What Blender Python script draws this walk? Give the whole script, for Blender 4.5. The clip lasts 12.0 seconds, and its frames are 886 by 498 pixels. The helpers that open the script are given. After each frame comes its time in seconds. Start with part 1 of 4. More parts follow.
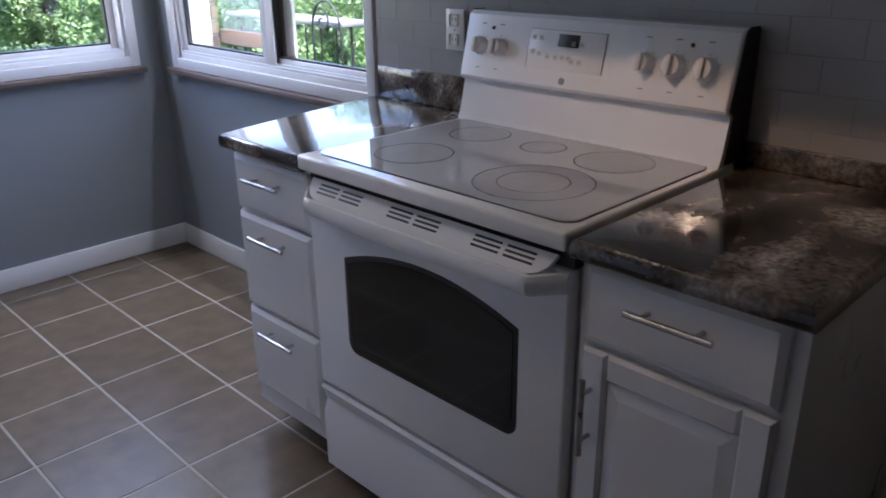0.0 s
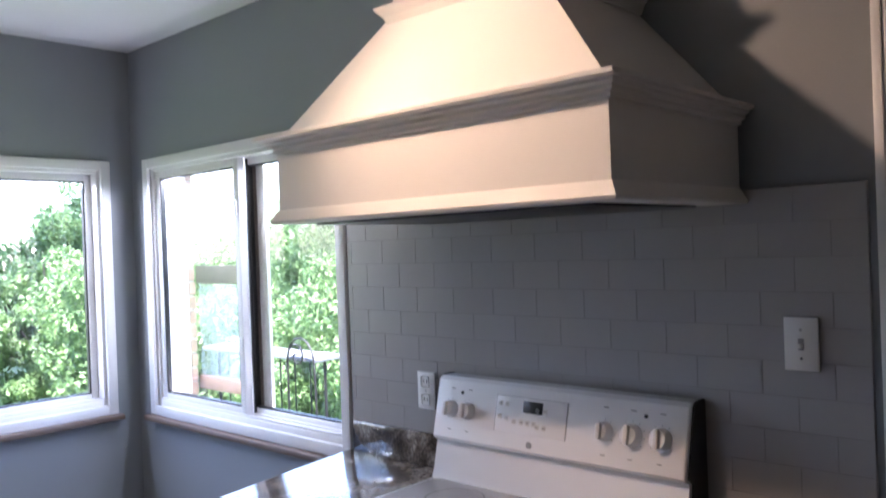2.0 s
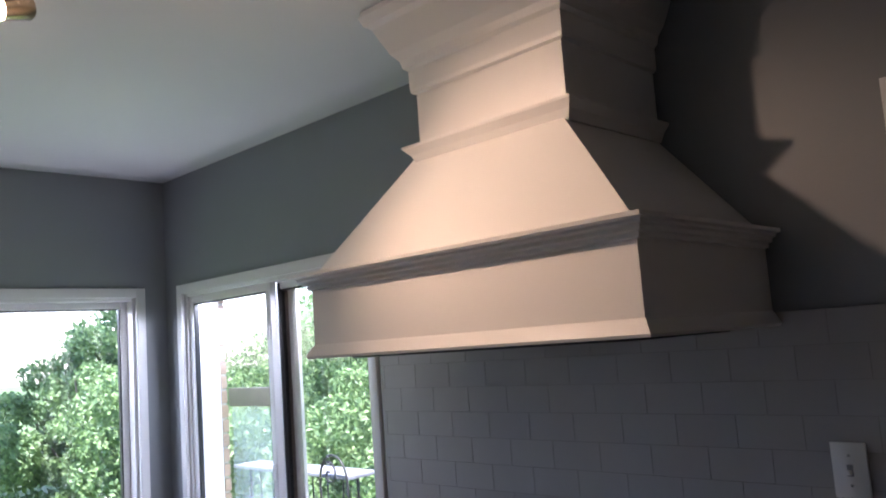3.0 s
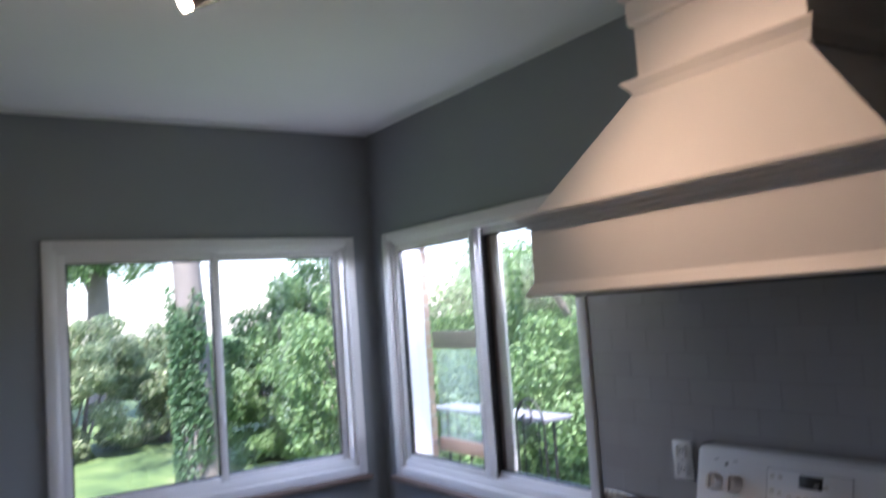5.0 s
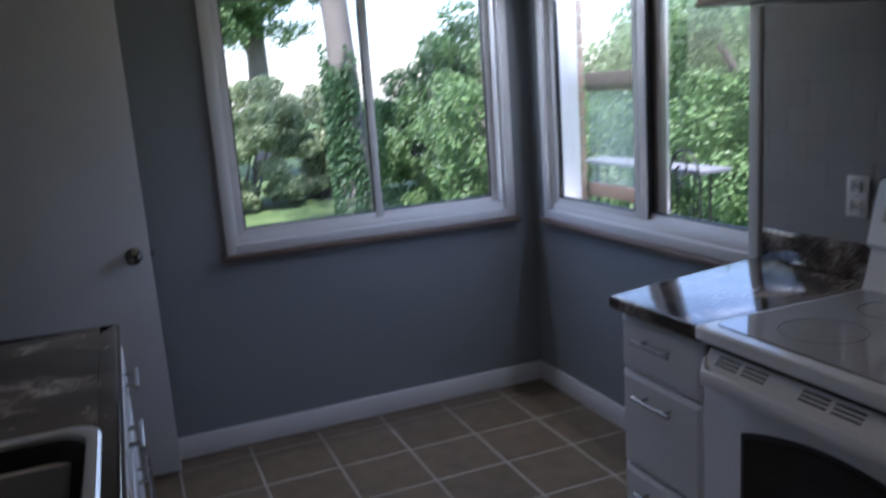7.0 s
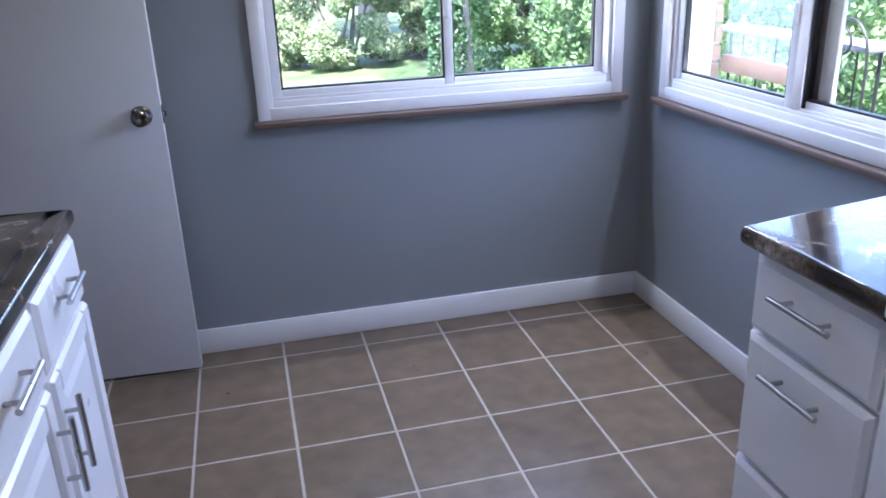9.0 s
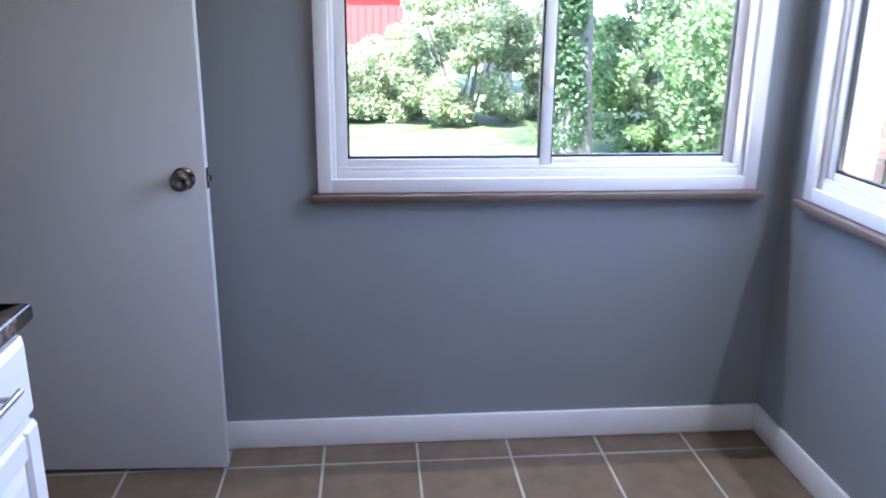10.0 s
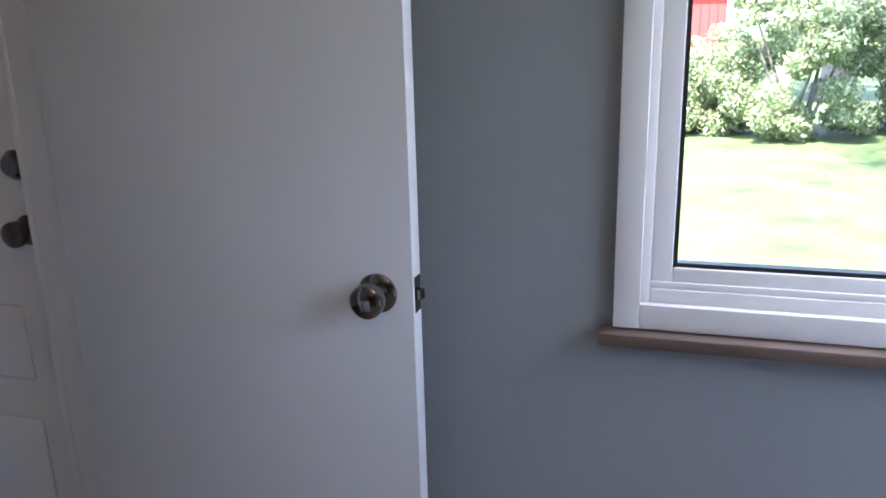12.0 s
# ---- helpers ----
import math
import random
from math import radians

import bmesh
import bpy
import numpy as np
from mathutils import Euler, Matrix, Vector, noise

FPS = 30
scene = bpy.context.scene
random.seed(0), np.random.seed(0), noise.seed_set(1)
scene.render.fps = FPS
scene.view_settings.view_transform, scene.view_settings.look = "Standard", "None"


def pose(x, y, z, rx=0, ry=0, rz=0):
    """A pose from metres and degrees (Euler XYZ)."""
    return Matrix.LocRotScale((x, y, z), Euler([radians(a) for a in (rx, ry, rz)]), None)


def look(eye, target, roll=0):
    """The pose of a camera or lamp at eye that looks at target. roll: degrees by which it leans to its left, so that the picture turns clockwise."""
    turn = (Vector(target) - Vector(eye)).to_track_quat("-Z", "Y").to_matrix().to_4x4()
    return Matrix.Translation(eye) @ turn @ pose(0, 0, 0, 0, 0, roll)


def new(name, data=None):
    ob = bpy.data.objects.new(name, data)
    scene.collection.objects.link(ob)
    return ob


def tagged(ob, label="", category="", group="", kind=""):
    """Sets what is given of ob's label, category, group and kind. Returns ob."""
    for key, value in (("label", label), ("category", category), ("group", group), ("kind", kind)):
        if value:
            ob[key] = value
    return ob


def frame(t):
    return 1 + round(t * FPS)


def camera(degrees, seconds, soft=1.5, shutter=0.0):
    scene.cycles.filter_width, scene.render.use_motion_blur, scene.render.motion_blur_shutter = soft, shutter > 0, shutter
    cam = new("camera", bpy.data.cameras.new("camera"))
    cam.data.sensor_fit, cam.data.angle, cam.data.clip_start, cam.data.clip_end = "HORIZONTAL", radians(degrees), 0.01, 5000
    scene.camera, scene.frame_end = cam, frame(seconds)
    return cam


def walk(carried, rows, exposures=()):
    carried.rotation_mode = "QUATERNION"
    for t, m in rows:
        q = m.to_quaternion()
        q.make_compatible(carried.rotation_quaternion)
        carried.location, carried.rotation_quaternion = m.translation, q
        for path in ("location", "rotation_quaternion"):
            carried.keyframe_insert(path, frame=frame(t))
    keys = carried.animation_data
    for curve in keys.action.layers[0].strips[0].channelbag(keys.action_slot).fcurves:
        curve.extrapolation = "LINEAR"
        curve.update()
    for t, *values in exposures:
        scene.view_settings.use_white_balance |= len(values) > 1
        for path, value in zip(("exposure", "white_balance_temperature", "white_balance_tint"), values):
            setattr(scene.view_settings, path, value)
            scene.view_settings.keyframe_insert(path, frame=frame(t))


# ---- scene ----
cam = camera(58.4, 12.0, soft=1.7, shutter=0.4)
PATH = [
    (0, (-1.678, -3.475, 1.383), (-0.367, -2.153, 0.652), -0.7),
    (0.5, (-1.691, -3.513, 1.384), (-0.315, -2.248, 0.672), -0.1),
    (1, (-1.703, -3.524, 1.456), (-0.254, -2.223, 1.003), -0.5),
    (1.5, (-1.727, -3.526, 1.527), (-0.257, -2.181, 1.359), -1.6),
    (2, (-1.75, -3.532, 1.578), (-0.273, -2.183, 1.569), -2.1),
    (2.5, (-1.767, -3.543, 1.626), (-0.303, -2.188, 1.772), -3.0),
    (4.5, (-1.841, -3.516, 1.698), (-0.599, -1.983, 2.021), -6.7),
    (5, (-1.882, -3.48, 1.635), (-0.784, -1.821, 1.783), -4.1),
    (5.5, (-1.9, -3.476, 1.582), (-0.931, -1.729, 1.485), -4.2),
    (6, (-1.895, -3.479, 1.579), (-0.927, -1.734, 1.455), -4.0),
    (6.5, (-1.895, -3.47, 1.568), (-1.004, -1.685, 1.426), -4.2),
    (7, (-1.853, -3.415, 1.509), (-1.13, -1.593, 1.109), -4.1),
    (7.5, (-1.661, -3.273, 1.449), (-1.182, -1.415, 0.884), -2.2),
    (9.3, (-1.468, -2.741, 1.391), (-1.047, -0.919, 0.682), -2.4),
    (9.5, (-1.41, -2.67, 1.351), (-1.114, -0.797, 0.717), -3.3),
    (10, (-1.323, -2.382, 1.404), (-1.148, -0.474, 0.83), 0.6),
    (10.5, (-1.337, -2.102, 1.398), (-1.266, -0.188, 0.823), 0.1),
    (11, (-1.367, -1.794, 1.394), (-1.335, 0.106, 0.768), -1.8),
    (11.5, (-1.369, -1.466, 1.397), (-1.819, 0.408, 0.865), -1.9),
    (12, (-1.399, -1.265, 1.37), (-1.953, 0.574, 0.811), -1.5),
]
EXPOSURES = [(0, 3.0, 5950, 24), (0.5, 3.32, 5950, 24), (1.0, 3.78, 5900, 23), (1.5, 3.82, 5900, 24), (2.5, 3.22, 5900, 26), (4.5, 2.6, 5950, 25), (5, 2.5, 5900, 25), (5.5, 2.1, 5850, 23),
             (6.5, 2.0, 5850, 23), (7.0, 1.82, 5750, 22), (7.5, 2.25, 5650, 22), (9.3, 3.62, 5650, 26), (10, 3.7, 5750, 26), (11, 3.72, 6000, 23), (11.5, 3.72, 6100, 22), (12, 3.6, 6150, 23)]
walk(cam, [(t, look(eye, target, roll)) for t, eye, target, roll in PATH], EXPOSURES)

# ---- world, sun, exposure ----
SUN_AZ, SUN_EL = 215.0, 66.0        # degrees clockwise from +y, above the horizon
world = bpy.data.worlds.new("sky")
world.use_nodes = True
scene.world = world
wn = world.node_tree
sky = wn.nodes.new("ShaderNodeTexSky")
sky.sky_type = "NISHITA"
sky.sun_disc = False
sky.sun_elevation = radians(SUN_EL)
sky.sun_rotation = radians(SUN_AZ)
sky.air_density, sky.dust_density = 1.0, 1.0
wn.links.new(sky.outputs[0], wn.nodes["Background"].inputs[0])
wn.nodes["Background"].inputs[1].default_value = 0.15
sun = new("sun", bpy.data.lights.new("sun", "SUN"))
sun.data.energy, sun.data.angle, sun.data.color = 4.5, radians(0.5), (1.0, 0.95, 0.86)
sd = Vector((math.sin(radians(SUN_AZ)) * math.cos(radians(SUN_EL)), math.cos(radians(SUN_AZ)) * math.cos(radians(SUN_EL)), math.sin(radians(SUN_EL))))
sun.matrix_world = look(sd * 30, (0, 0, 0))

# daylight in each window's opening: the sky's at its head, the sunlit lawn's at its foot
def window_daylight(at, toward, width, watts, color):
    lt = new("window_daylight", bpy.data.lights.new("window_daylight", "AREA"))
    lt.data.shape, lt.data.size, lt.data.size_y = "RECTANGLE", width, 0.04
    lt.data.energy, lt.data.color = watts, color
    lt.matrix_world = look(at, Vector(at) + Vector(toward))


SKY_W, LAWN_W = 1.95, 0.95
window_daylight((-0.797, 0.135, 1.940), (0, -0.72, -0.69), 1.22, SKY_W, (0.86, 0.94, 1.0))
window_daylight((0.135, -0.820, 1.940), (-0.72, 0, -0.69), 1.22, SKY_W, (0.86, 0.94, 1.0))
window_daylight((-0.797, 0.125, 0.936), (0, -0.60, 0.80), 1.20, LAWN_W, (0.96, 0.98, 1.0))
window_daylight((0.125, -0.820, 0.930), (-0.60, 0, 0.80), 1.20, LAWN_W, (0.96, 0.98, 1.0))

# ---- plan (metres) ----
CEIL = 2.52
LEFT, BACK = -2.55, -7.4            # left wall face; unseen wall behind, set far back to lessen bounced light
GROUND = -0.55
LAMP_W = 1.75
FZ = 0.012                          # top of the floor tiles
TILE = 0.3055
TX0, TY0 = -0.272, -0.122           # a joint in x, a joint in y

# ---- helpers ----


def world_of(o):
    m = Matrix.Identity(4)
    while o is not None:
        m = o.matrix_parent_inverse @ o.matrix_basis @ m
        o = o.parent
    return m


def mesh_of(bm, name, material, smooth=False):
    me = bpy.data.meshes.new(name)
    bmesh.ops.recalc_face_normals(bm, faces=bm.faces)
    bm.to_mesh(me)
    bm.free()
    if material is not None:
        me.materials.append(material)
    if smooth:
        me.shade_smooth()
        me.set_sharp_from_angle(angle=radians(35))
    return me


def part(name, bm, material, parent, label="", smooth=True):
    ob = new(name, mesh_of(bm, name, material, smooth))
    ob.parent = parent
    if parent is not None:
        ob.matrix_parent_inverse = world_of(parent).inverted()
    if label:
        tagged(ob, label)
    return ob


def thing(name, at, label, category, group="", kind=""):
    ob = new(name)
    ob.empty_display_size = 0.1
    ob.matrix_basis = Matrix.Translation(at)
    return tagged(ob, label, category, group, kind)


def structure(name, bm, material, label, category, smooth=False):
    ob = new(name, mesh_of(bm, name, material, smooth))
    return tagged(ob, label, category, "", "structure")


def box(bm, x0, x1, y0, y1, z0, z1, bev=0.0, seg=2):
    x0, x1 = min(x0, x1), max(x0, x1)
    y0, y1 = min(y0, y1), max(y0, y1)
    z0, z1 = min(z0, z1), max(z0, z1)
    m = Matrix.LocRotScale(((x0 + x1) / 2, (y0 + y1) / 2, (z0 + z1) / 2), None, (x1 - x0, y1 - y0, z1 - z0))
    vs = bmesh.ops.create_cube(bm, size=1, matrix=m)["verts"]
    if bev > 0:
        es = list({e for v in vs for e in v.link_edges})
        bmesh.ops.bevel(bm, geom=es, offset=bev, segments=seg, profile=0.5, affect="EDGES")
    return bm


def rod(bm, a, b, r, seg=12, r2=None):
    a, b = Vector(a), Vector(b)
    d = b - a
    m = Matrix.Translation((a + b) / 2) @ d.to_track_quat("Z", "Y").to_matrix().to_4x4()
    bmesh.ops.create_cone(bm, cap_ends=True, segments=seg, radius1=r, radius2=r if r2 is None else r2, depth=d.length, matrix=m)
    return bm


def lathe(bm, profile, m, seg=20):
    """Turns a profile of (radius, height) round the z axis of m."""
    rings = []
    for r, h in profile:
        rings.append([bm.verts.new(m @ Vector((r * math.cos(2 * math.pi * i / seg), r * math.sin(2 * math.pi * i / seg), h))) for i in range(seg)])
    for p, q in zip(rings, rings[1:]):
        for i in range(seg):
            bm.faces.new((p[i], p[(i + 1) % seg], q[(i + 1) % seg], q[i]))
    bm.faces.new(rings[0])
    bm.faces.new(rings[-1])
    return bm


def tube(bm, pts, r, seg=10):
    """One round tube of radius r swept along the points."""
    pts = [Vector(p) for p in pts]
    rings, side = [], Vector((0.13, 0.31, 0.94))
    for k, p in enumerate(pts):
        d = (pts[min(k + 1, len(pts) - 1)] - pts[max(k - 1, 0)]).normalized()
        side = (side - d * side.dot(d)).normalized()
        up = d.cross(side)
        rings.append([bm.verts.new(p + (side * math.cos(2 * math.pi * j / seg) + up * math.sin(2 * math.pi * j / seg)) * r) for j in range(seg)])
    for p, q in zip(rings, rings[1:]):
        for j in range(seg):
            bm.faces.new((p[j], p[(j + 1) % seg], q[(j + 1) % seg], q[j]))
    bm.faces.new(rings[0])
    bm.faces.new(rings[-1])
    return bm


def prism(bm, outline, m, depth):
    """A plate from a flat outline (u, v), depth thick along the z axis of m."""
    a = [bm.verts.new(m @ Vector((u, v, 0))) for u, v in outline]
    b = [bm.verts.new(m @ Vector((u, v, depth))) for u, v in outline]
    bm.faces.new(a)
    bm.faces.new(b)
    for i in range(len(a)):
        j = (i + 1) % len(a)
        bm.faces.new((a[i], a[j], b[j], b[i]))
    return bm


def cells(bm, u0, u1, v0, v1, holes, put):
    """Covers a rectangle but for its holes; put(bm, u0, u1, v0, v1) adds one block."""
    us = sorted({u0, u1, *[h[0] for h in holes], *[h[1] for h in holes]})
    for a, b in zip(us, us[1:]):
        cut = sorted((h[2], h[3]) for h in holes if h[0] < (a + b) / 2 < h[1])
        v = v0
        for c, d in cut:
            if c > v:
                put(bm, a, b, v, c)
            v = d
        if v < v1:
            put(bm, a, b, v, v1)
    return bm


# ---- materials ----


def surface(name, c1, c2, rough=0.5, metal=0.0, scale=8.0, detail=4.0, bump=0.0, bump_scale=80.0, rough_var=0.08, coat=0.0, per_object=0.0):
    m = bpy.data.materials.new(name)
    m.use_nodes = True
    t = m.node_tree
    b = t.nodes["Principled BSDF"]
    co = t.nodes.new("ShaderNodeTexCoord")
    n = t.nodes.new("ShaderNodeTexNoise")
    n.inputs["Scale"].default_value, n.inputs["Detail"].default_value = scale, detail
    where = t.nodes.new("ShaderNodeNewGeometry").outputs["Position"] if per_object else co.outputs["Object"]
    t.links.new(where, n.inputs["Vector"])
    mix = t.nodes.new("ShaderNodeMix")
    mix.data_type = "RGBA"
    mix.inputs["A"].default_value, mix.inputs["B"].default_value = (*c1, 1), (*c2, 1)
    t.links.new(n.outputs["Fac"], mix.inputs["Factor"])
    col = mix.outputs["Result"]
    if per_object:
        oi = t.nodes.new("ShaderNodeObjectInfo")
        mr = t.nodes.new("ShaderNodeMapRange")
        mr.inputs["To Min"].default_value, mr.inputs["To Max"].default_value = 1 - per_object, 1 + per_object
        t.links.new(oi.outputs["Random"], mr.inputs["Value"])
        hs = t.nodes.new("ShaderNodeHueSaturation")
        t.links.new(mr.outputs["Result"], hs.inputs["Value"])
        t.links.new(col, hs.inputs["Color"])
        col = hs.outputs["Color"]
    t.links.new(col, b.inputs["Base Color"])
    n2 = t.nodes.new("ShaderNodeTexNoise")
    n2.inputs["Scale"].default_value, n2.inputs["Detail"].default_value = bump_scale, 3.0
    t.links.new(where, n2.inputs["Vector"])
    r = t.nodes.new("ShaderNodeMapRange")
    r.inputs["To Min"].default_value, r.inputs["To Max"].default_value = max(0.02, rough - rough_var), min(1, rough + rough_var)
    t.links.new(n.outputs["Fac"], r.inputs["Value"])
    t.links.new(r.outputs["Result"], b.inputs["Roughness"])
    b.inputs["Metallic"].default_value = metal
    b.inputs["Coat Weight"].default_value = coat
    if bump:
        bp = t.nodes.new("ShaderNodeBump")
        bp.inputs["Strength"].default_value, bp.inputs["Distance"].default_value = bump, 0.002
        t.links.new(n2.outputs["Fac"], bp.inputs["Height"])
        t.links.new(bp.outputs["Normal"], b.inputs["Normal"])
    return m


def glass(name, tint=(1, 1, 1), haze=0.0):
    """A thin pane: clear, with a reflection that grows at a slant; haze: a dusty film."""
    m = bpy.data.materials.new(name)
    m.use_nodes = True
    t = m.node_tree
    t.nodes.remove(t.nodes["Principled BSDF"])
    out = t.nodes["Material Output"]
    tr, gl, lw, pw, fr, mx = (t.nodes.new("ShaderNode" + k) for k in ("BsdfTransparent", "BsdfGlossy", "LayerWeight", "Math", "MapRange", "MixShader"))
    tr.inputs["Color"].default_value = (*tint, 1)
    gl.inputs["Roughness"].default_value = 0.01
    lw.inputs["Blend"].default_value = 0.5
    pw.operation = "POWER"
    pw.inputs[1].default_value = 4.0
    fr.inputs["To Min"].default_value, fr.inputs["To Max"].default_value = 0.035, 0.8
    t.links.new(lw.outputs["Facing"], pw.inputs[0])
    t.links.new(pw.outputs[0], fr.inputs["Value"])
    t.links.new(fr.outputs[0], mx.inputs[0])
    t.links.new(tr.outputs[0], mx.inputs[1])
    t.links.new(gl.outputs[0], mx.inputs[2])
    end = mx
    if haze:
        df, m2, nz, mr = (t.nodes.new("ShaderNode" + k) for k in ("BsdfTranslucent", "MixShader", "TexNoise", "MapRange"))
        df.inputs["Color"].default_value = (0.8, 0.85, 0.85, 1)
        nz.inputs["Scale"].default_value = 3.0
        mr.inputs["To Min"].default_value, mr.inputs["To Max"].default_value = haze * 0.6, haze * 1.4
        t.links.new(nz.outputs["Fac"], mr.inputs["Value"])
        t.links.new(mr.outputs["Result"], m2.inputs[0])
        t.links.new(mx.outputs[0], m2.inputs[1])
        t.links.new(df.outputs[0], m2.inputs[2])
        end = m2
    t.links.new(end.outputs[0], out.inputs["Surface"])
    return m


def glow(name, color, strength):
    m = bpy.data.materials.new(name)
    m.use_nodes = True
    b = m.node_tree.nodes["Principled BSDF"]
    b.inputs["Base Color"].default_value = (0.9, 0.9, 0.9, 1)
    b.inputs["Emission Color"].default_value = (*color, 1)
    b.inputs["Emission Strength"].default_value = strength
    return m


def granite(name):
    """Polished laminate with drifting bands of black, brown, grey and cream."""
    m = surface(name, (0.02, 0.018, 0.016), (0.02, 0.018, 0.016), 0.13, scale=30, rough_var=0.03, coat=0.6)
    t = m.node_tree
    b = t.nodes["Principled BSDF"]
    co = t.nodes.new("ShaderNodeTexCoord")
    mp = t.nodes.new("ShaderNodeMapping")
    mp.inputs["Scale"].default_value = (1.0, 1.55, 1.3)
    mp.inputs["Rotation"].default_value = (0, 0, radians(35))
    t.links.new(co.outputs["Object"], mp.inputs["Vector"])
    n = t.nodes.new("ShaderNodeTexNoise")
    n.inputs["Scale"].default_value, n.inputs["Detail"].default_value = 4.6, 6.0
    n.inputs["Roughness"].default_value, n.inputs["Distortion"].default_value = 0.60, 0.5
    t.links.new(mp.outputs["Vector"], n.inputs["Vector"])
    cr = t.nodes.new("ShaderNodeValToRGB")
    e = cr.color_ramp.elements
    e[0].position, e[0].color = 0.33, (0.012, 0.011, 0.011, 1)
    e[1].position, e[1].color = 0.69, (0.44, 0.39, 0.34, 1)
    for p, c in ((0.42, (0.030, 0.025, 0.021, 1)), (0.49, (0.078, 0.060, 0.046, 1)), (0.57, (0.17, 0.138, 0.112, 1))):
        k = e.new(p)
        k.color = c
    t.links.new(n.outputs["Fac"], cr.inputs["Fac"])
    v = t.nodes.new("ShaderNodeTexNoise")
    v.inputs["Scale"].default_value, v.inputs["Detail"].default_value = 90.0, 2.0
    t.links.new(co.outputs["Object"], v.inputs["Vector"])
    cr2 = t.nodes.new("ShaderNodeValToRGB")
    cr2.color_ramp.elements[0].position, cr2.color_ramp.elements[1].position = 0.36, 0.62
    cr2.color_ramp.elements[0].color, cr2.color_ramp.elements[1].color = (0.55, 0.55, 0.55, 1), (1.2, 1.2, 1.2, 1)
    t.links.new(v.outputs["Fac"], cr2.inputs["Fac"])
    mu = t.nodes.new("ShaderNodeMix")
    mu.data_type, mu.blend_type = "RGBA", "MULTIPLY"
    mu.inputs["Factor"].default_value = 1.0
    t.links.new(cr.outputs["Color"], mu.inputs["A"])
    t.links.new(cr2.outputs["Color"], mu.inputs["B"])
    t.links.new(mu.outputs["Result"], b.inputs["Base Color"])
    return m


def leafy(name, c1, c2):
    """Leaves: each a shade of its own, some light shining through."""
    m = bpy.data.materials.new(name)
    m.use_nodes = True
    t = m.node_tree
    b = t.nodes["Principled BSDF"]
    g = t.nodes.new("ShaderNodeNewGeometry")
    mix = t.nodes.new("ShaderNodeMix")
    mix.data_type = "RGBA"
    mix.inputs["A"].default_value, mix.inputs["B"].default_value = (*c1, 1), (*c2, 1)
    t.links.new(g.outputs["Random Per Island"], mix.inputs["Factor"])
    t.links.new(mix.outputs["Result"], b.inputs["Base Color"])
    b.inputs["Roughness"].default_value = 0.5
    tl, ms = t.nodes.new("ShaderNodeBsdfTranslucent"), t.nodes.new("ShaderNodeMixShader")
    hs = t.nodes.new("ShaderNodeHueSaturation")
    hs.inputs["Value"].default_value = 1.6
    t.links.new(mix.outputs["Result"], hs.inputs["Color"])
    t.links.new(hs.outputs["Color"], tl.inputs["Color"])
    ms.inputs[0].default_value = 0.4
    t.links.new(b.outputs[0], ms.inputs[1])
    t.links.new(tl.outputs[0], ms.inputs[2])
    t.links.new(ms.outputs[0], t.nodes["Material Output"].inputs["Surface"])
    return m


M_WALL = surface("blue_grey_paint", (0.235, 0.255, 0.272), (0.258, 0.277, 0.292), 0.55, scale=2.5, bump=0.12, bump_scale=160)
M_CEIL = surface("ceiling_paint", (0.74, 0.75, 0.75), (0.79, 0.79, 0.79), 0.8, scale=2.0, bump=0.15, bump_scale=120)
M_TRIM = surface("white_trim_paint", (0.76, 0.76, 0.77), (0.82, 0.82, 0.82), 0.35, scale=5, bump=0.05, bump_scale=60)
M_VINYL = surface("white_vinyl", (0.69, 0.68, 0.675), (0.75, 0.74, 0.735), 0.32, scale=6)
M_CAB = surface("cabinet_paint", (0.76, 0.76, 0.77), (0.82, 0.82, 0.83), 0.30, scale=4, bump=0.05, bump_scale=70)
M_HOOD = surface("hood_paint", (0.74, 0.72, 0.69), (0.80, 0.78, 0.75), 0.4, scale=3, bump=0.06, bump_scale=90)
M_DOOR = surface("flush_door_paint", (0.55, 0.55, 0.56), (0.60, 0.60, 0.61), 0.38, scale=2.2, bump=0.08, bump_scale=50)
M_SILL = surface("taupe_wood_sill", (0.088, 0.058, 0.044), (0.170, 0.120, 0.094), 0.55, scale=9, bump=0.2, bump_scale=60)
M_TILE = surface("tan_floor_tile", (0.088, 0.061, 0.038), (0.240, 0.180, 0.121), 0.30, scale=13, detail=8, bump=0.06, bump_scale=260, rough_var=0.02, per_object=0.09)
M_GROUT = surface("pale_grout", (0.38, 0.345, 0.295), (0.50, 0.465, 0.405), 0.85, scale=20, bump=0.3, bump_scale=200)
M_SUBWAY = surface("greige_wall_tile", (0.35, 0.338, 0.330), (0.39, 0.374, 0.366), 0.22, scale=5, bump=0.05, bump_scale=14, per_object=0.03)
M_SUBGROUT = surface("grey_wall_grout", (0.27, 0.26, 0.25), (0.32, 0.31, 0.30), 0.8, scale=20)
M_GRANITE = granite("dark_mottled_worktop")
M_ENAMEL = surface("white_enamel", (0.80, 0.80, 0.81), (0.84, 0.84, 0.85), 0.16, scale=3, rough_var=0.03)
M_CERAMIC = surface("pale_glass_cooktop", (0.38, 0.37, 0.375), (0.46, 0.45, 0.455), 0.04, scale=300, rough_var=0.02, coat=0.6)
M_MARK = surface("burner_marking", (0.07, 0.07, 0.075), (0.11, 0.11, 0.115), 0.12, scale=40)
M_DARKGLASS = surface("oven_glass", (0.012, 0.014, 0.016), (0.02, 0.022, 0.024), 0.06, scale=5, rough_var=0.02)
